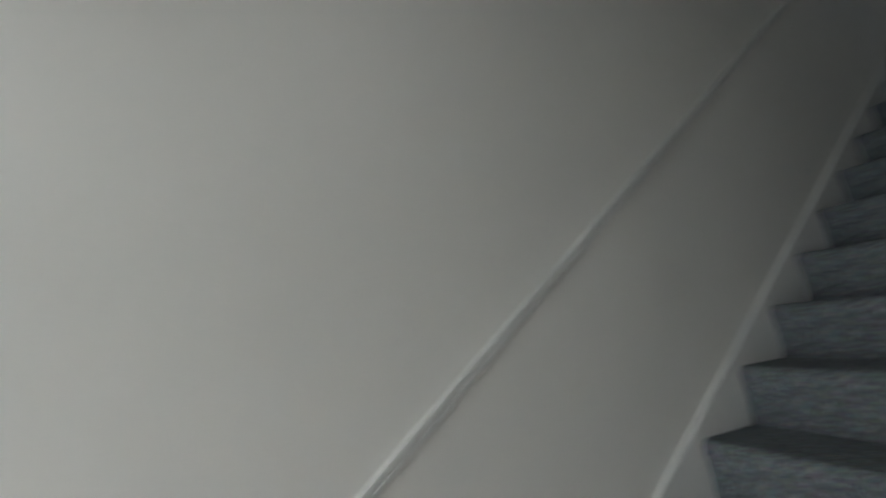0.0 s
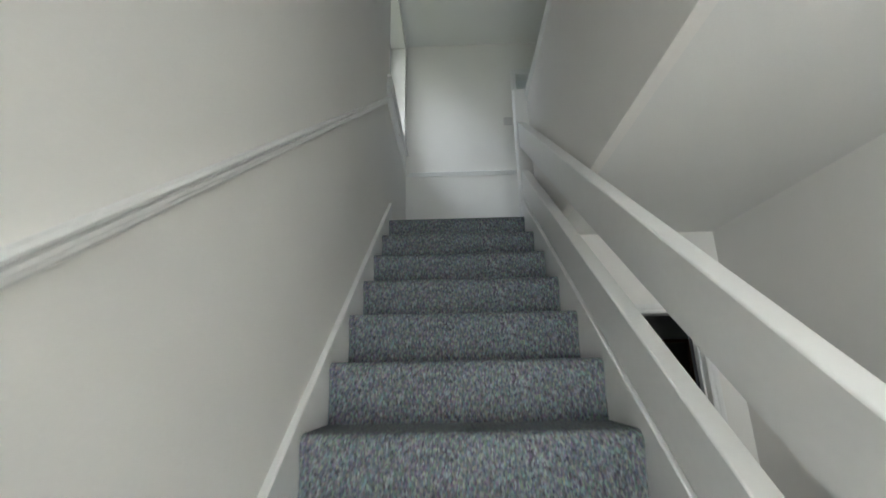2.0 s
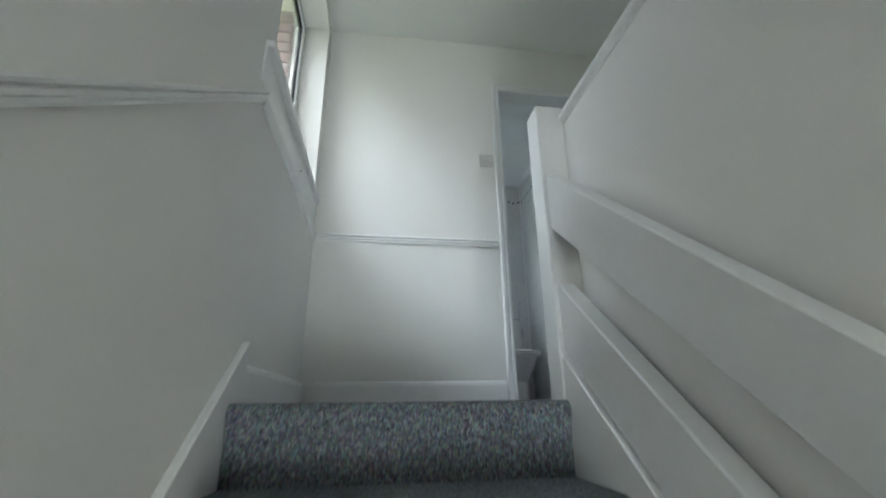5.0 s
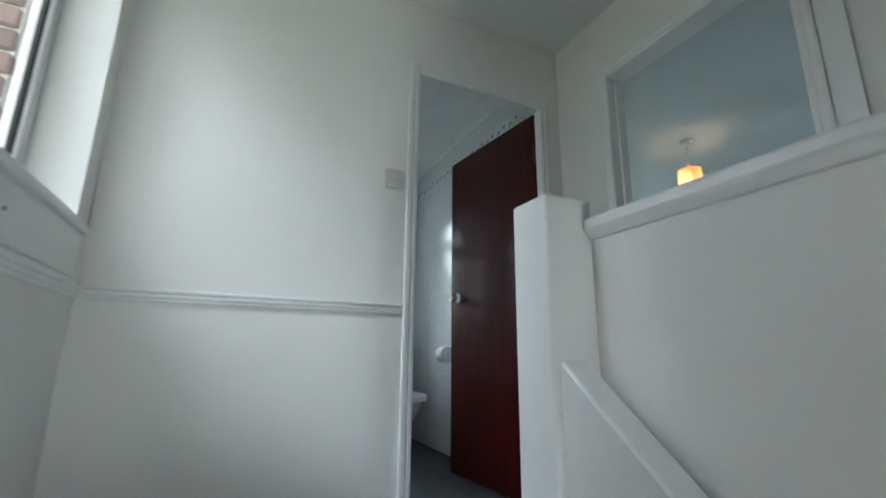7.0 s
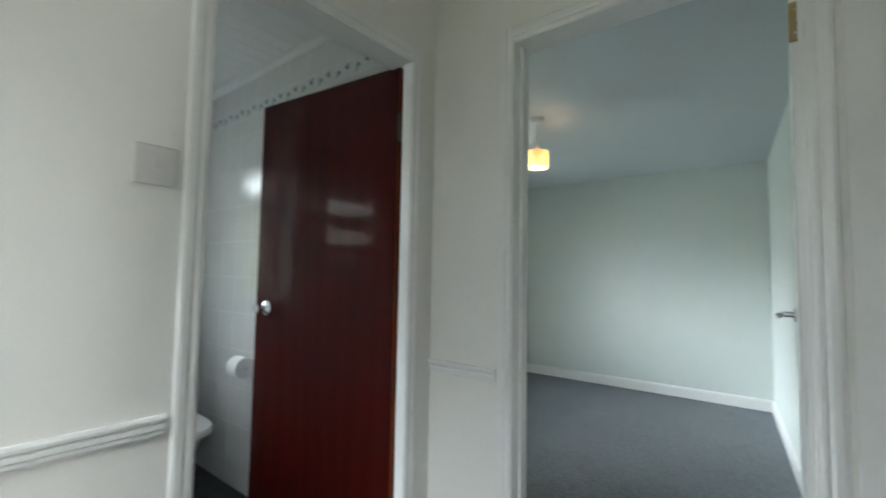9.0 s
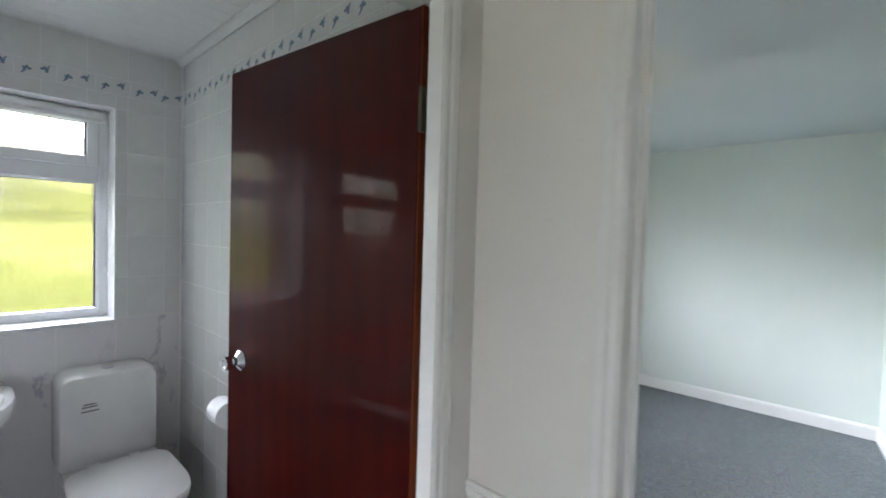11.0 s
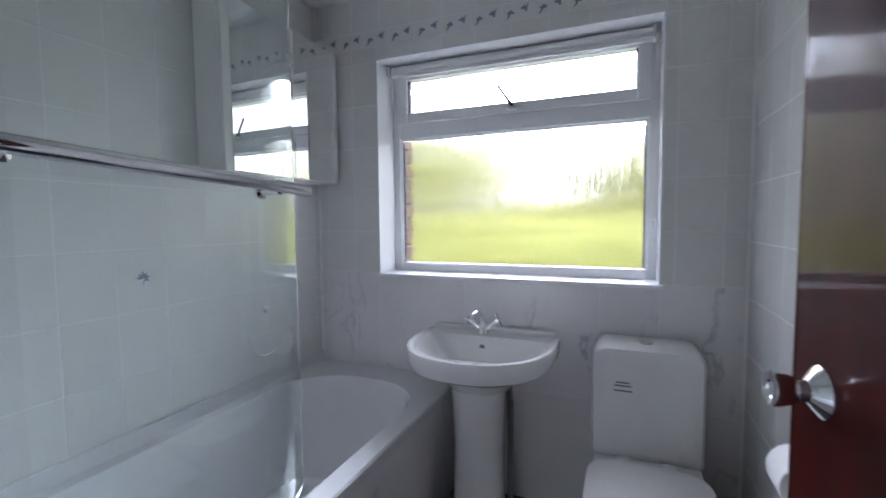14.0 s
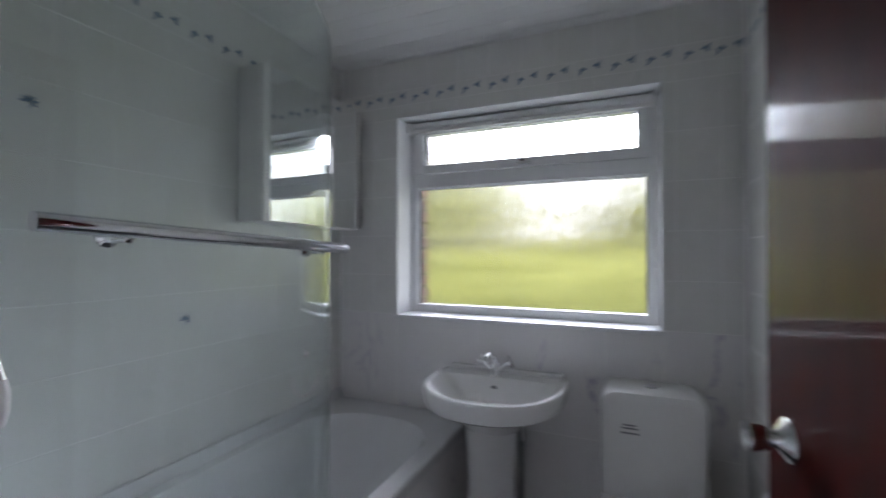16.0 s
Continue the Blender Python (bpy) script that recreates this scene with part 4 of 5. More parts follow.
rings = [bath_ring(0.012, BX1, BY0, BY1, BZ - 0.045, 0.01), bath_ring(0.012, BX1, BY0, BY1, BZ - 0.008, 0.01), bath_ring(0.016, BX1 - 0.006, BY0 + 0.004, BY1 - 0.004, BZ, 0.012),
         bath_ring(0.075, BX1 - 0.075, BY0 + 0.12, BY1 - 0.175, BZ - 0.001, 0.27), bath_ring(0.083, BX1 - 0.083, BY0 + 0.13, BY1 - 0.185, BZ - 0.012, 0.265), bath_ring(0.11, BX1 - 0.11, BY0 + 0.17, BY1 - 0.25, BZ - 0.16, 0.24), bath_ring(0.15, BX1 - 0.14, BY0 + 0.21, BY1 - 0.35, BZ - 0.33, 0.2), bath_ring(0.19, BX1 - 0.17, BY0 + 0.27, BY1 - 0.42, BZ - 0.375, 0.12)]
part("tub", loft(rings, False, True), ACRYLIC, bath)
part("sealing_strip", prism([(0, 0), (0.016, 0), (0.012, 0.010), (0.004, 0.05), (0, 0.052)], (0.010, BY0, BZ - 0.002), (0.010, BY1, BZ - 0.002), ((1, 0, 0), (0, 0, 1))), ACRYLIC, bath, "white plastic strip sealing bath and wall")
part("bath_panel", soft_box((BX1 - 0.040, BY0, 0.0), (BX1 - 0.022, BY1, BZ - 0.04), 0.003, 1), MARBLE, bath, "marble-veined bath side panel")

screen = thing("shower_screen", (0.70, 1.8, BZ), "clear glass shower screen with a curved end on the bath rim", "shower screen")
line = [(0.742, 1.30)] + [(0.742, 1.44 + 0.1 * i) for i in range(7)]
for i in range(1, 13):
    a = radians(29 * i / 12)
    line.append((0.742 - 0.42 * (1 - math.cos(a)), 2.04 + 0.42 * math.sin(a)))
bm = bmesh.new()
rows = []
for i, (x, y) in enumerate(line):
    q, p = Vector(line[min(i + 1, len(line) - 1)]), Vector(line[max(i - 1, 0)])
    d = (q - p).normalized()
    nx, ny = d.y * 0.003, -d.x * 0.003
    top = 2.02 if i < 8 else 2.02 - 0.10 * (1 - math.sqrt(max(0.0, 1 - ((i - 7) / 12) ** 2)))
    rows.append([bm.verts.new(c) for c in ((x - nx, y - ny, BZ + 0.006), (x + nx, y + ny, BZ + 0.006), (x + nx, y + ny, top), (x - nx, y - ny, top))])
for a, b in zip(rows, rows[1:]):
    for j in range(4):
        f = bm.faces.new((a[j], a[(j + 1) % 4], b[(j + 1) % 4], b[j]))
        f.smooth = j in (1, 3)
bm.faces.new(rows[0][::-1])
bm.faces.new(rows[-1])
bmesh.ops.recalc_face_normals(bm, faces=bm.faces[:])
g = part("glass", bm, SCREEN, screen)
g.visible_shadow = False
part("profile", soft_box((0.731, 1.415, BZ + 0.002), (0.753, 1.437, 2.03), 0.004), SATIN, screen, "satin metal hinge profile")
part("profile_edge", soft_box((0.751, 1.419, BZ + 0.004), (0.757, 1.425, 2.028), 0.001, 1), CHROME, screen)
part("wall_profile", soft_box((0.728, YB + 0.012, BZ + 0.002), (0.756, YB + 0.035, 2.03), 0.004), CHROME, screen)
bar = part("towel_bar", tube([(0.832, 1.468, 1.372), (0.832, 1.474, 1.372), (0.808, 2.150, 1.346), (0.808, 2.158, 1.346)], 0.0135, 18), CHROME, screen, "polished chrome towel bar")
for y, z in ((1.60, 1.356), (2.07, 1.339)):
    part("bar_mount", lathe([(0.016, 0.744), (0.016, 0.752), (0.009, 0.757), (0.009, 0.806), (0.0005, 0.812)], (0, y, z), "x", 18), CHROME, bar)

hook = thing("towel_ring", (0.752, 2.07, 1.06), "pale plastic towel ring stuck on the shower screen glass", "towel ring")
part("ring", tube([(0.752, 2.07 + 0.051 * math.sin(radians(a)), 1.016 - 0.051 * math.cos(radians(a))) for a in range(-100, 101, 10)], 0.0022, 8), SWITCH, hook)
part("sucker", lathe([(0.008, 0.746), (0.007, 0.750), (0.004, 0.755), (0.0005, 0.756)], (0, 2.074, 1.070), "x", 14), SWITCH, hook)

shower = thing("shower_riser", (0.36, YB + 0.05, 1.0), "chrome shower riser rail with a flexible hose", "shower")
part("rail", tube([(0.36, YB + 0.07, 1.05), (0.36, YB + 0.07, 1.95)], 0.010, 12), CHROME, shower)
for z in (1.07, 1.93):
    part("bracket", tube([(0.36, YB + 0.010, z), (0.36, YB + 0.07, z)], 0.012, 12), CHROME, shower)
hose = []
for k in range(61):
    a = k / 60
    hose.append((0.40 + 0.035 * math.sin(math.pi * a) - 0.08 * a ** 3, YB + 0.12 + 0.125 * math.sin(math.pi * min(1.0, a * 1.02)) ** 0.9 - 0.10 * a ** 2, 1.90 - 0.54 * math.sin(math.pi / 2 * a)))
part("hose", tube(hose, 0.0085, 12), SATIN, shower, "ribbed steel shower hose")
for k in range(4, 60, 2):
    p, q = Vector(hose[k]), Vector(hose[k + 1])
    part("hose_rib", tube([p, p + (q - p) * 0.35], 0.0096, 10), SATIN, shower)
part("shower_head", lathe([(0.0005, 0.0), (0.040, 0.002), (0.042, 0.012), (0.018, 0.03), (0.0005, 0.032)], (0.40, YB + 0.15, 1.90), "z", 22), CHROME, shower)

cord = thing("pull_cord", (0.914, 1.402, 1.1), "white pull cord with a chrome-tipped handle hanging from the ceiling", "pull cord")
part("string", tube([(0.914, 1.402, TOP), (0.914, 1.402, 1.222)], 0.0014, 6), PLASTIC, cord)
part("cone", lathe([(0.0015, 0.03), (0.006, 0.014), (0.010, 0.0), (0.0005, 0.0)], (0.914, 1.402, 1.199), "z", 16), CHROME, cord)
part("handle", lathe([(0.010, 0.0), (0.013, -0.014), (0.0125, -0.036), (0.009, -0.050), (0.0005, -0.052)], (0.914, 1.402, 1.199), "z", 18), SWITCH, cord)
pr = thing("cord_rose", (0.914, 1.402, TOP), "round white ceiling pull switch", "pull switch")
part("body", lathe([(0.045, 0.0), (0.045, -0.018), (0.038, -0.026), (0.0005, -0.027)], (0.914, 1.402, TOP - 0.012), "z", 24), PLASTIC, pr)

cab = thing("mirror_cabinet", (0.08, 2.85, 1.46), "white bathroom cabinet with two mirrored doors", "mirror cabinet")
part("body", soft_box((0.010, 2.505, 1.463), (0.135, 3.195, 2.110), 0.003, 1), PLASTIC, cab)
for y0, y1 in ((2.505, 2.872), (2.876, 3.195)):
    d = part("cabinet_door", soft_box((0.137, y0, 1.463), (0.153, y1, 2.110), 0.002, 1), PLASTIC, cab)
    part("mirror", soft_box((0.153, y0 + (0.035 if y0 < 2.6 else 0.0), 1.466), (0.157, y1 - (0.035 if y0 > 2.6 else 0.0), 2.107), 0.0015, 1), MIRROR, d, "silvered mirror glass")

# ceiling boards of the bathroom, one mesh
bm = bmesh.new()
y = YB
while y < YW - 0.001:
    y1 = min(y + 0.098, YW)
    box(bm, (0.0, y + 0.001, TOP + 0.008), (XR, y1 + 0.001, TOP + 0.02))
    y += 0.1
box(bm, (0.0, YB, TOP + 0.012), (XR, YW, TOP + 0.05))
solid("ceiling_bathroom", bm, CLAD, "white plastic board ceiling of the bathroom", "ceiling")
COVE = [(0, 0), (0, -0.035), (0.006, -0.035), (0.012, -0.022), (0.022, -0.010), (0.034, -0.006), (0.034, 0)]
BEAD = [(o * 0.3, u * 0.3) for o, u in COVE]
for prof, p0, p1, out in ((BEAD, (0.008, YB, TOP + 0.009), (0.008, YW, TOP + 0.009), (1, 0, 0)), (COVE, (XR - 0.008, YB, TOP + 0.009), (XR - 0.008, YW, TOP + 0.009), (-1, 0, 0)), (BEAD, (0.04, YW - 0.008, TOP + 0.009), (XR - 0.04, YW - 0.008, TOP + 0.009), (0, -1, 0))):
    tagged(finish("coving", prism(prof, p0, p1, (out, (0, 0, 1))), CLAD), "white plastic ceiling coving", "coving", "covings", "structure")

# ---- downstairs back room ----
dr = thing("door_3", pose(DOOR_G[1] - 0.01, -0.085, GROUND + 0.01, 0, 0, 22), "dark grey door standing open into the back room", "door")
dr["kind"] = "structure"
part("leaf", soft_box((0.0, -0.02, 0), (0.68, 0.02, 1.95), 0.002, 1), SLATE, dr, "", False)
unit = thing("tall_unit", (1.72, 1.8, GROUND), "tall dark grey kitchen unit in the back room", "kitchen unit")
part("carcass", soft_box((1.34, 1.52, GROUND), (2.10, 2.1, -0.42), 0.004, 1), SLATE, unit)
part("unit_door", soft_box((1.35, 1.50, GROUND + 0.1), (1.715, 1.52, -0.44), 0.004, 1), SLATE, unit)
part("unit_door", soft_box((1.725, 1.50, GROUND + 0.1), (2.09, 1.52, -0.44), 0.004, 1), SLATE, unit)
NOTE = paint("yellow green paper", (0.42, 0.56, 0.08), (0.50, 0.64, 0.12), 0.9, 0.1)
for x, z in ((1.70, -0.93), (1.785, -1.13)):
    nt = thing("sticky_note", (x + 0.045, 1.498, z), "bright yellow green paper note stuck on the unit", "note", "paper notes")
    part("paper", prism([(0, 0), (0.0015, 0), (0.004, -0.05), (0.009, -0.09), (0.007, -0.09), (0.002, -0.05)], (x, 1.4995, z + 0.045), (x + 0.09, 1.4995, z + 0.045), ((0, -1, 0), (0, 0, 1))), NOTE, nt)
shelf = thing("framed_cupboard", (2.42, 1.75, GROUND), "olive grey cupboard with a brown wooden frame", "cupboard")
OLIVE = paint("olive grey board", (0.10, 0.095, 0.07), (0.13, 0.125, 0.095), 0.6)
part("body", soft_box((2.22, 1.53, GROUND), (2.58, 2.0, -0.72), 0.004, 1), OLIVE, shelf)
part("frame", boxes(((2.20, 1.50, GROUND), (2.24, 1.53, -0.72)), ((2.56, 1.50, GROUND), (2.60, 1.53, -0.72)), ((2.20, 1.50, -0.72), (2.60, 1.53, -0.69))), OAK, shelf, "brown wooden frame")

# ---- outside ----
solid("ground", boxes(((-300, -300, GROUND - 0.6), (300, 300, GROUND - 0.16))), GRASS, "bright green lawn around the house", "lawn")


def leaf_cloud(center, radii, count, size, seed):
    rnd = random.Random(seed)
    bm = bmesh.new()
    for _ in range(count):
        while True:
            p = Vector((rnd.uniform(-1, 1), rnd.uniform(-1, 1), rnd.uniform(-1, 1)))
            if 0.35 < p.length < 1.0 + 0.12 * math.sin(7 * p.x + 5 * p.z):
                break
        c = Vector(center) + Vector((p.x * radii[0], p.y * radii[1], p.z * radii[2]))
        q = Euler((rnd.uniform(0, 6), rnd.uniform(0, 6), rnd.uniform(0, 6))).to_matrix()
        s = size * rnd.uniform(0.6, 1.5)
        v = [bm.verts.new(c + q @ Vector(k) * s) for k in ((-1, 0, 0), (0, -0.45, 0.1), (1, 0, 0), (0, 0.45, 0.1))]
        bm.faces.new(v)
    return bm


def tree(x, y, h, r, mat, seed, label):
    z0 = GROUND - 0.16
    t = thing("tree", (x, y, z0), label, "tree", "garden trees")
    part("trunk", tube([(x, y, z0), (x + 0.05, y, z0 + h * 0.3), (x + 0.12, y + 0.05, z0 + h * 0.6), (x + 0.1, y, z0 + h * 0.85)], 0.14, 10), BARK, t)
    for k in range(5):
        a = k * 1.3 + seed
        part("limb", tube([(x + 0.08, y, z0 + h * (0.4 + 0.07 * k)), (x + math.cos(a) * r * 0.4, y + math.sin(a) * r * 0.4, z0 + h * (0.52 + 0.07 * k)), (x + math.cos(a) * r * 0.75, y + math.sin(a) * r * 0.75, z0 + h * (0.6 + 0.07 * k))], 0.05, 7), BARK, t)
    part("crown", leaf_cloud((x, y, z0 + h * 0.66), (r, r, h * 0.36), 2600, 0.17, seed), mat, t)


TREES = [(-6.5, 14, 8.2, 2.6), (-3.5, 15, 7.3, 2.3), (-1.1, 15.5, 4.6, 1.9), (1.8, 16, 6.7, 1.9), (3.8, 15, 5.6, 2.1), (6.4, 14.5, 6.6, 2.5), (9.6, 15.5, 7.0, 2.7)]
for i, (x, y, h, r) in enumerate(TREES):
    tree(x, y, h, r, LEAF if i % 3 else LEAF2, i + 3, "leafy yellow green garden tree behind the house")


def hedge(x0, x1, y, h, seed):
    t = thing("hedge", ((x0 + x1) / 2, y, GROUND - 0.16), "dense yellow green garden hedge", "hedge", "garden hedges")
    rnd = random.Random(seed)
    bm = bmesh.new()
    for _ in range(9000):
        c = Vector((rnd.uniform(x0, x1), y + rnd.uniform(-0.7, 0.7), GROUND - 0.16 + rnd.uniform(0, h) * (1 + 0.08 * math.sin(rnd.uniform(0, 6)))))
        q = Euler((rnd.uniform(0, 6), rnd.uniform(0, 6), rnd.uniform(0, 6))).to_matrix()
        s = rnd.uniform(0.10, 0.24)
        bm.faces.new([bm.verts.new(c + q @ Vector(k) * s) for k in ((-1, 0, 0), (0, -0.45, 0.1), (1, 0, 0), (0, 0.45, 0.1))])
    part("foliage", bm, LEAF, t)


hedge(-12, 13, 12.0, 3.9, 5)

# ---- pieces: tiles, planks, bricks ----


def cut(rect, hole):
    """rect (u0, u1, v0, v1) less hole, as rectangles."""
    u0, u1, v0, v1 = rect
    a0, a1, b0, b1 = hole
    if u1 <= a0 or u0 >= a1 or v1 <= b0 or v0 >= b1:
        return [rect]
    out = []
    if u0 < a0:
        out.append((u0, a0, v0, v1))
    if u1 > a1:
        out.append((a1, u1, v0, v1))
    m0, m1 = max(u0, a0), min(u1, a1)
    if v0 < b0:
        out.append((m0, m1, v0, b0))
    if v1 > b1:
        out.append((m0, m1, b1, v1))
    return out


def tile_mesh(w, h, mat, thick=0.0010):
    """A glazed tile in its own plane: u along x, v along z, face towards -y, edges eased."""
    e = min(0.0012, w / 4, h / 4)
    bm = bmesh.new()
    r = [[bm.verts.new(p) for p in ((-w / 2 + i, d, -h / 2 + i), (w / 2 - i, d, -h / 2 + i), (w / 2 - i, d, h / 2 - i), (-w / 2 + i, d, h / 2 - i))] for i, d in ((0, 0.0), (0, -thick + 0.0008), (e, -thick))]
    for a, b in zip(r, r[1:]):
        for j in range(4):
            bm.faces.new((a[j], a[(j + 1) % 4], b[(j + 1) % 4], b[j]))
    bm.faces.new(r[2])
    bmesh.ops.recalc_face_normals(bm, faces=bm.faces[:])
    me = bpy.data.meshes.new("tile")
    bm.to_mesh(me)
    bm.free()
    me.materials.append(mat)
    return me


MESHES = {}


def place_tile(name, w, h, mat, parent, m):
    key = (round(w, 3), round(h, 3), mat.name)
    if key not in MESHES:
        MESHES[key] = tile_mesh(w, h, mat)
    o = new(name, MESHES[key])
    o.parent = parent
    o.matrix_basis = m
    return o


def motif_mesh(petals, scale):
    bm = bmesh.new()
    for px, pz, ang, ln, wd in petals:
        c, s = math.cos(ang), math.sin(ang)
        v = []
        for k in range(8):
            a = 2 * math.pi * k / 8
            u, w = ln * math.cos(a), wd * math.sin(a)
            v.append(bm.verts.new(((px + u * c - w * s) * scale, -0.0022, (pz + u * s + w * c) * scale)))
        bm.faces.new(v)
        b = bmesh.ops.extrude_face_region(bm, geom=bm.faces[-1:])
        bmesh.ops.translate(bm, verts=[q for q in b["geom"] if isinstance(q, bmesh.types.BMVert)], vec=(0, 0.0008, 0))
    bmesh.ops.recalc_face_normals(bm, faces=bm.faces[:])
    me = bpy.data.meshes.new("motif")
    bm.to_mesh(me)
    bm.free()
    me.materials.append(BLUEINK)
    return me


FLOWER = motif_mesh([(0.5 * math.cos(a), 0.5 * math.sin(a), a, 0.42, 0.16) for a in (0.2, 0.9, 1.6, 2.4, 3.1, -0.5)] + [(0.1, -0.5, 1.2, 0.5, 0.07)], 0.024)
PETALS = [(0.42 * math.cos(a), 0.42 * math.sin(a), a, 0.36, 0.25) for a in (0.3, 1.5, 2.7, 3.9)]
SPRIG = motif_mesh(PETALS + [(-0.62, -0.72, 0.7, 0.36, 0.13)], 0.0215)
SPRIG2 = motif_mesh([(-x, z, math.pi - a, ln, wd) for x, z, a, ln, wd in PETALS] + [(0.62, 0.72, 0.7, 0.36, 0.13)], 0.0215)


def motif(me, parent, u, v=0.0):
    o = new("motif", me)
    o.parent = parent
    o.matrix_basis = pose(u, 0, v)
    return o


TW, TH, GAP = 0.1635, 0.2095, 0.0030
INSET = motif_mesh([(0, 1.3, 0, 1.3, 0.028), (0, -1.3, 0, 1.3, 0.028), (1.3, 0, math.pi / 2, 1.3, 0.028), (-1.3, 0, math.pi / 2, 1.3, 0.028)], 0.020)
INSET.materials[0] = paint("grey blue glaze line", (0.42, 0.47, 0.51), (0.48, 0.52, 0.56), 0.3, 0.02)
BORDER = (2.128, 2.208)


def tile_field(parent, u0, u1, v0, v1, base_u, base_v, holes, to_wall, w=TW, h=TH, mat=TILE, flowers=()):
    i0, j0 = math.floor((u0 - base_u) / w), math.floor((v0 - base_v) / h)
    for i in range(i0, i0 + int((u1 - u0) / w) + 3):
        for j in range(j0, j0 + int((v1 - v0) / h) + 3):
            r = (max(u0, base_u + i * w), min(u1, base_u + (i + 1) * w), max(v0, base_v + j * h), min(v1, base_v + (j + 1) * h))
            if r[1] - r[0] < 0.008 or r[3] - r[2] < 0.008:
                continue
            rects = [r]
            for hole in holes:
                rects = [q for p in rects for q in cut(p, hole)]
            for q in rects:
                if q[1] - q[0] < 0.008 or q[3] - q[2] < 0.008:
                    continue
                o = place_tile("tile", q[1] - q[0] - GAP, q[3] - q[2] - GAP, mat, parent, to_wall((q[0] + q[1]) / 2, (q[2] + q[3]) / 2))
                for fu, fv in flowers:
                    if q[0] <= fu < q[1] and q[2] <= fv < q[3]:
                        motif(FLOWER, o, fu - (q[0] + q[1]) / 2, fv - (q[2] + q[3]) / 2)
                        motif(INSET, o, fu - (q[0] + q[1]) / 2, fv - (q[2] + q[3]) / 2)


def border_row(parent, u0, u1, to_wall):
    u = u0
    while u < u1 - 0.02:
        w = min(0.141, u1 - u)
        o = place_tile("border_tile", w - GAP, BORDER[1] - BORDER[0] - GAP, TILE, parent, to_wall(u + w / 2, (BORDER[0] + BORDER[1]) / 2))
        motif(SPRIG, o, -0.030, -0.006)
        motif(SPRIG2, o, 0.030, 0.006)
        u += w


def backing(name, a, b, label):
    return solid(name, boxes((a, b)), GROUT, label, "tiled wall")


west = backing("wall_tiling_west", (0.0, YB, 0.0), (0.0015, YW, TOP + 0.01), "pale blue grey ceramic wall tiles with small blue flowers")
on_west = lambda u, v: pose(0.0015, u, v, 0, 0, 90)
FL = [(2.283, 1.086), (1.818, 1.748)]
tile_field(west, YB + 0.002, YW - 0.010, 0.50, BORDER[0], 2.037, 0.766, [], on_west, flowers=FL)
tile_field(west, YB + 0.002, YW - 0.010, BORDER[1], TOP + 0.008, 2.037, BORDER[1], [], on_west)
border_row(west, YB + 0.01, YW - 0.010, on_west)

north = solid("wall_tiling_north", slab_with_holes((0.0, XR), (0.0, TOP + 0.01), [WIN_B], YW - 0.0015, YW, "y"), GROUT, "pale glazed tiles over veined marble tiles round the window", "tiled wall")
on_north = lambda u, v: pose(u, YW - 0.0015, v)
tile_field(north, 0.010, XR - 0.010, 1.010, BORDER[0], 0.06, 1.010, [WIN_B], on_north)
tile_field(north, 0.010, XR - 0.010, BORDER[1], TOP + 0.008, 0.06, BORDER[1], [], on_north)
tile_field(north, 0.010, XR - 0.010, 0.0, 1.010, 0.22, 0.0, [WIN_B], on_north, 0.60, 0.505, MARBLE)
border_row(north, 0.012, XR - 0.012, on_north)

east = backing("wall_tiling_east", (XR - 0.0015, YB, 0.0), (XR, YW, TOP + 0.01), "pale glazed bathroom wall tiles behind the open door")
on_east = lambda u, v: pose(XR - 0.0015, -u, v, 0, 0, -90)
tile_field(east, -YW + 0.010, -YB - 0.002, 0.0, BORDER[0], -YW + 0.05, 0.766 - 4 * TH, [], on_east)
tile_field(east, -YW + 0.010, -YB - 0.002, BORDER[1], TOP + 0.008, -YW + 0.05, BORDER[1], [], on_east)
border_row(east, -YW + 0.012, -YB - 0.01, on_east)

south = solid("wall_tiling_south", slab_with_holes((0.0, XR), (0.0, TOP + 0.01), [(DOOR_B[0] - 0.002, DOOR_B[1] + 0.002, -0.01, DOOR_B[3])], YB, YB + 0.0015, "y"), GROUT, "pale glazed bathroom wall tiles beside the doorway", "tiled wall")
on_south = lambda u, v: pose(-u, YB + 0.0015, v, 0, 0, 180)
tile_field(south, -DOOR_B[0] + 0.01, -0.010, 0.5, BORDER[0], -DOOR_B[0], 0.766, [], on_south)
tile_field(south, -DOOR_B[0] + 0.01, -0.010, BORDER[1], TOP + 0.008, -DOOR_B[0], BORDER[1], [], on_south)
border_row(south, -DOOR_B[0] + 0.012, -0.012, on_south)

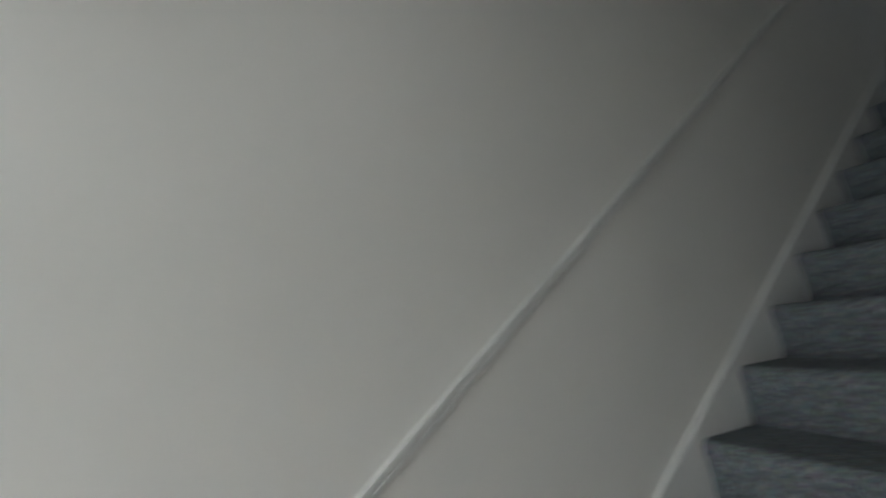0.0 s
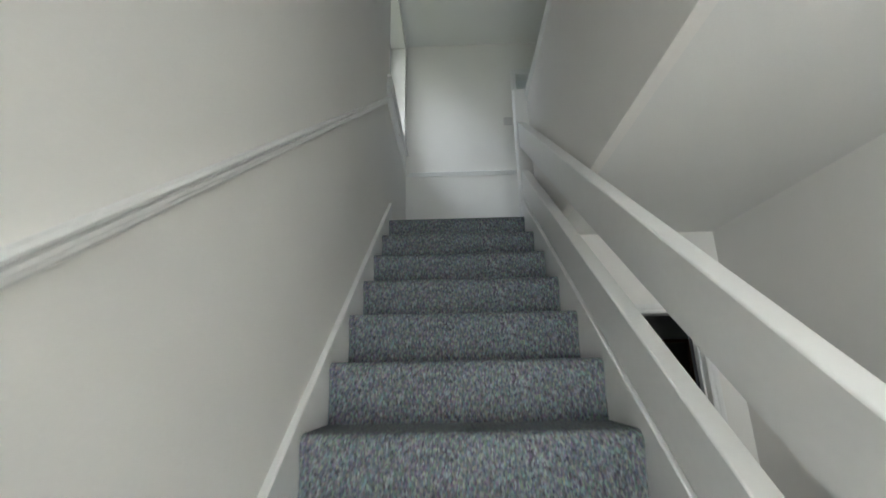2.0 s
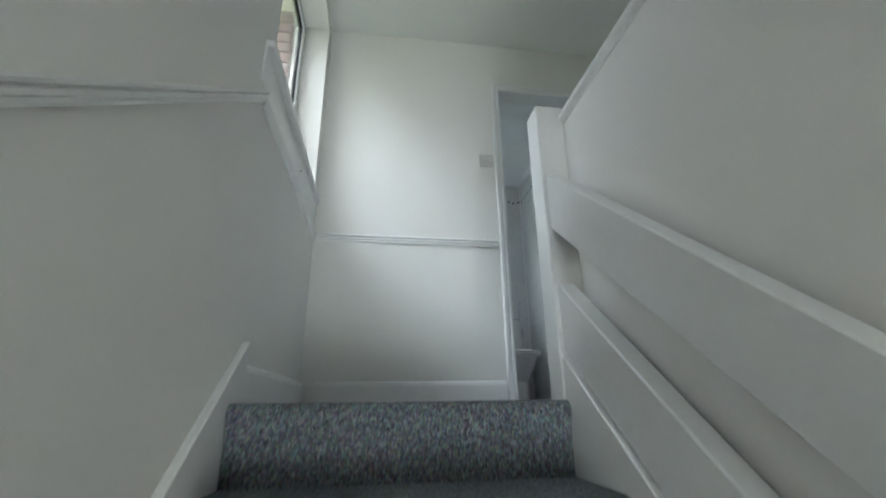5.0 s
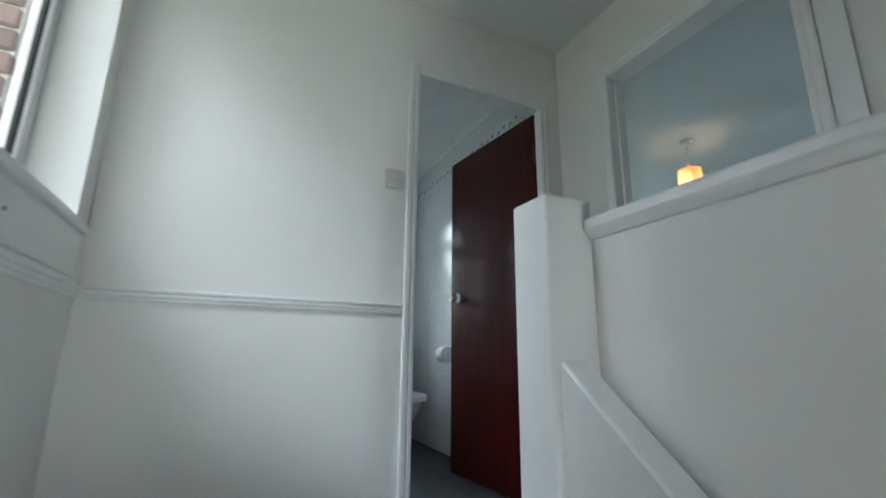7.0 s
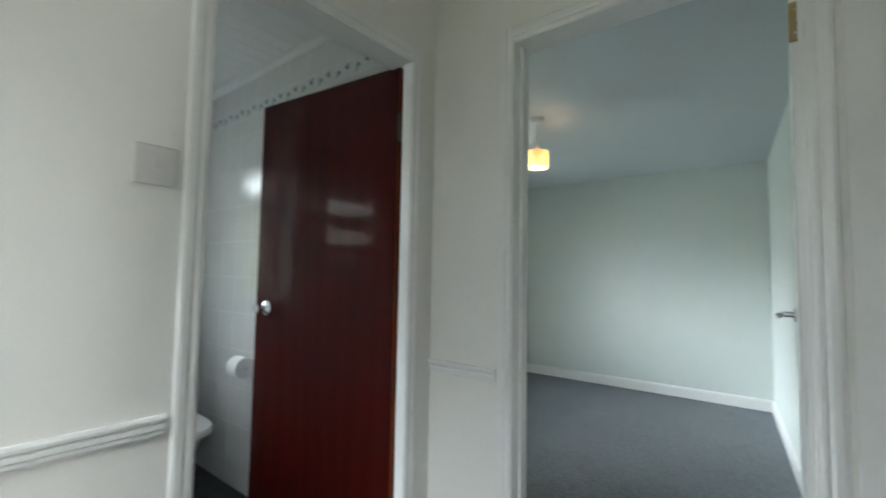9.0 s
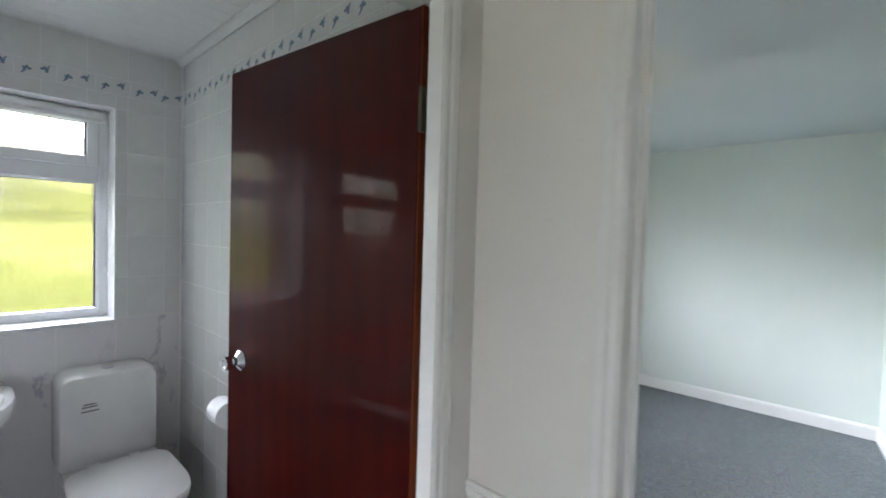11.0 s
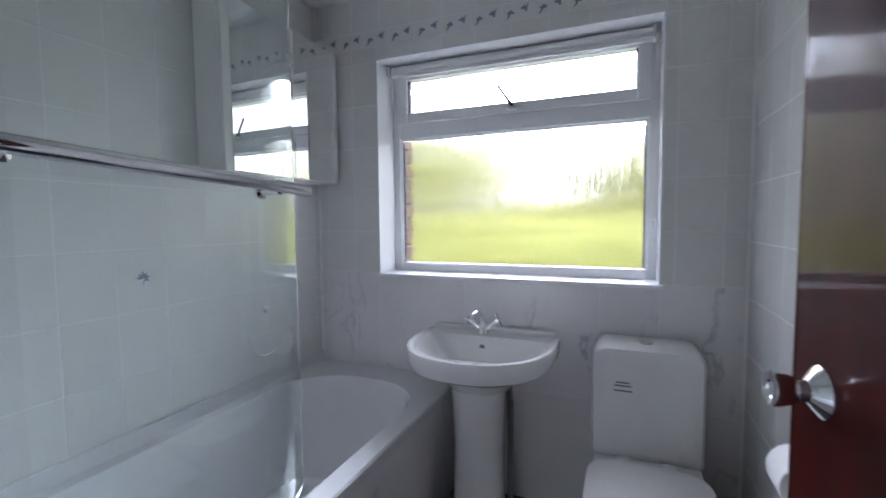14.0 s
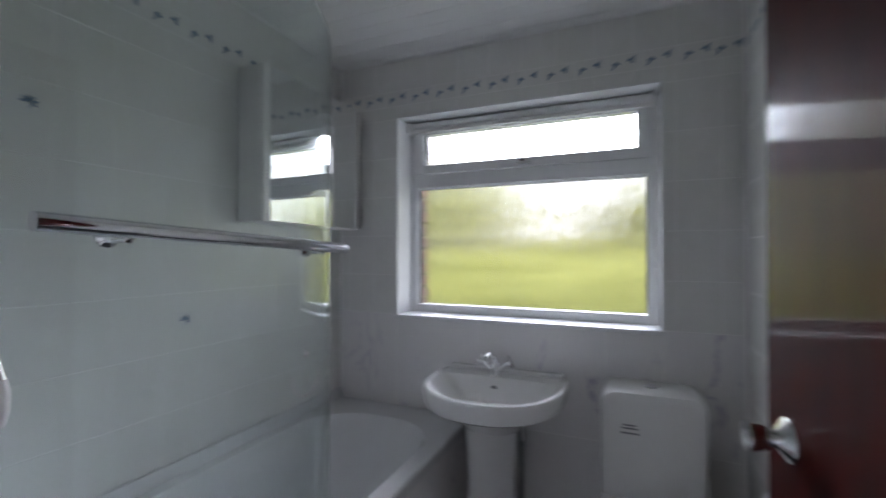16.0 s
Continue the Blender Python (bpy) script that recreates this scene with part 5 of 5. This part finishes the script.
plank_floor = solid("vinyl_floor", boxes(((0.0, YE + 0.075, -0.006), (XR, YW, -0.003))), BLACK, "dark grey wood-look vinyl planks on the bathroom floor", "floor")
rnd = random.Random(4)
y = YE + 0.076
while y < YW - 0.02:
    x = -rnd.uniform(0.1, 0.8)
    while x < XR:
        a, b = max(x, 0.0), min(x + 0.9, XR)
        if b - a > 0.03:
            bm = box(bmesh.new(), (-(b - a) / 2 + 0.001, 0.001, -0.003), ((b - a) / 2 - 0.001, min(0.149, YW - y - 0.001), 0.0))
            o = part("plank", bm, VINYL, plank_floor, "", False)
            o.matrix_basis = pose((a + b) / 2, y, 0)
        x += 0.9
    y += 0.15

brick_pier = solid("brick_reveal", boxes(((-0.318, 1.012, GROUND), (-0.207, YW + 0.28, 2.6)), ((-0.318, -5.0, GROUND), (-0.207, 0.08, 2.6)), ((-0.318, 0.08, GROUND), (-0.207, 1.012, 1.01)), ((-0.318, 0.08, 2.30), (-0.207, 1.012, 2.6))), GROUT, "outer brick leaf round the landing window", "brickwork")
BM = bmesh.new()
box(BM, (-0.057, -0.106, -0.0325), (0.057, 0.106, 0.0325))
bmesh.ops.bevel(BM, geom=BM.edges[:], offset=0.006, segments=1, affect="EDGES")
ME = bpy.data.meshes.new("brick")
BM.to_mesh(ME)
BM.free()
ME.materials.append(BRICK)
z = 0.75
while z < 2.6:
    o = new("brick", ME)
    o.parent = brick_pier
    o.matrix_basis = pose(-0.266 + rnd.uniform(-0.003, 0.003), 1.004 + 0.106 - rnd.uniform(0.004, 0.010), z, 0, rnd.uniform(-1, 1), rnd.uniform(-1, 1))
    z += 0.075
y = 0.0
while y < 0.75:
    o = new("brick", ME)
    o.parent = brick_pier
    o.matrix_basis = pose(-0.266, y + 0.16, 0.985)
    y += 0.222
pier = solid("brick_jamb", boxes(((WIN_B[0] - 0.16, YW + 0.282, 0.9), (WIN_B[0] + 0.022, YW + 0.32, 2.15)), ((WIN_B[1] - 0.022, YW + 0.282, 0.9), (WIN_B[1] + 0.16, YW + 0.32, 2.15))), MORTAR, "outer brick jambs of the bathroom window", "brickwork")
for k in range(16):
    for x in (WIN_B[0] - 0.078, WIN_B[1] + 0.078):
        o = new("brick", ME)
        o.parent = pier
        o.matrix_basis = pose(x + rnd.uniform(-0.003, 0.003), YW + 0.272, 0.95 + 0.075 * k, 0, 0, 90)
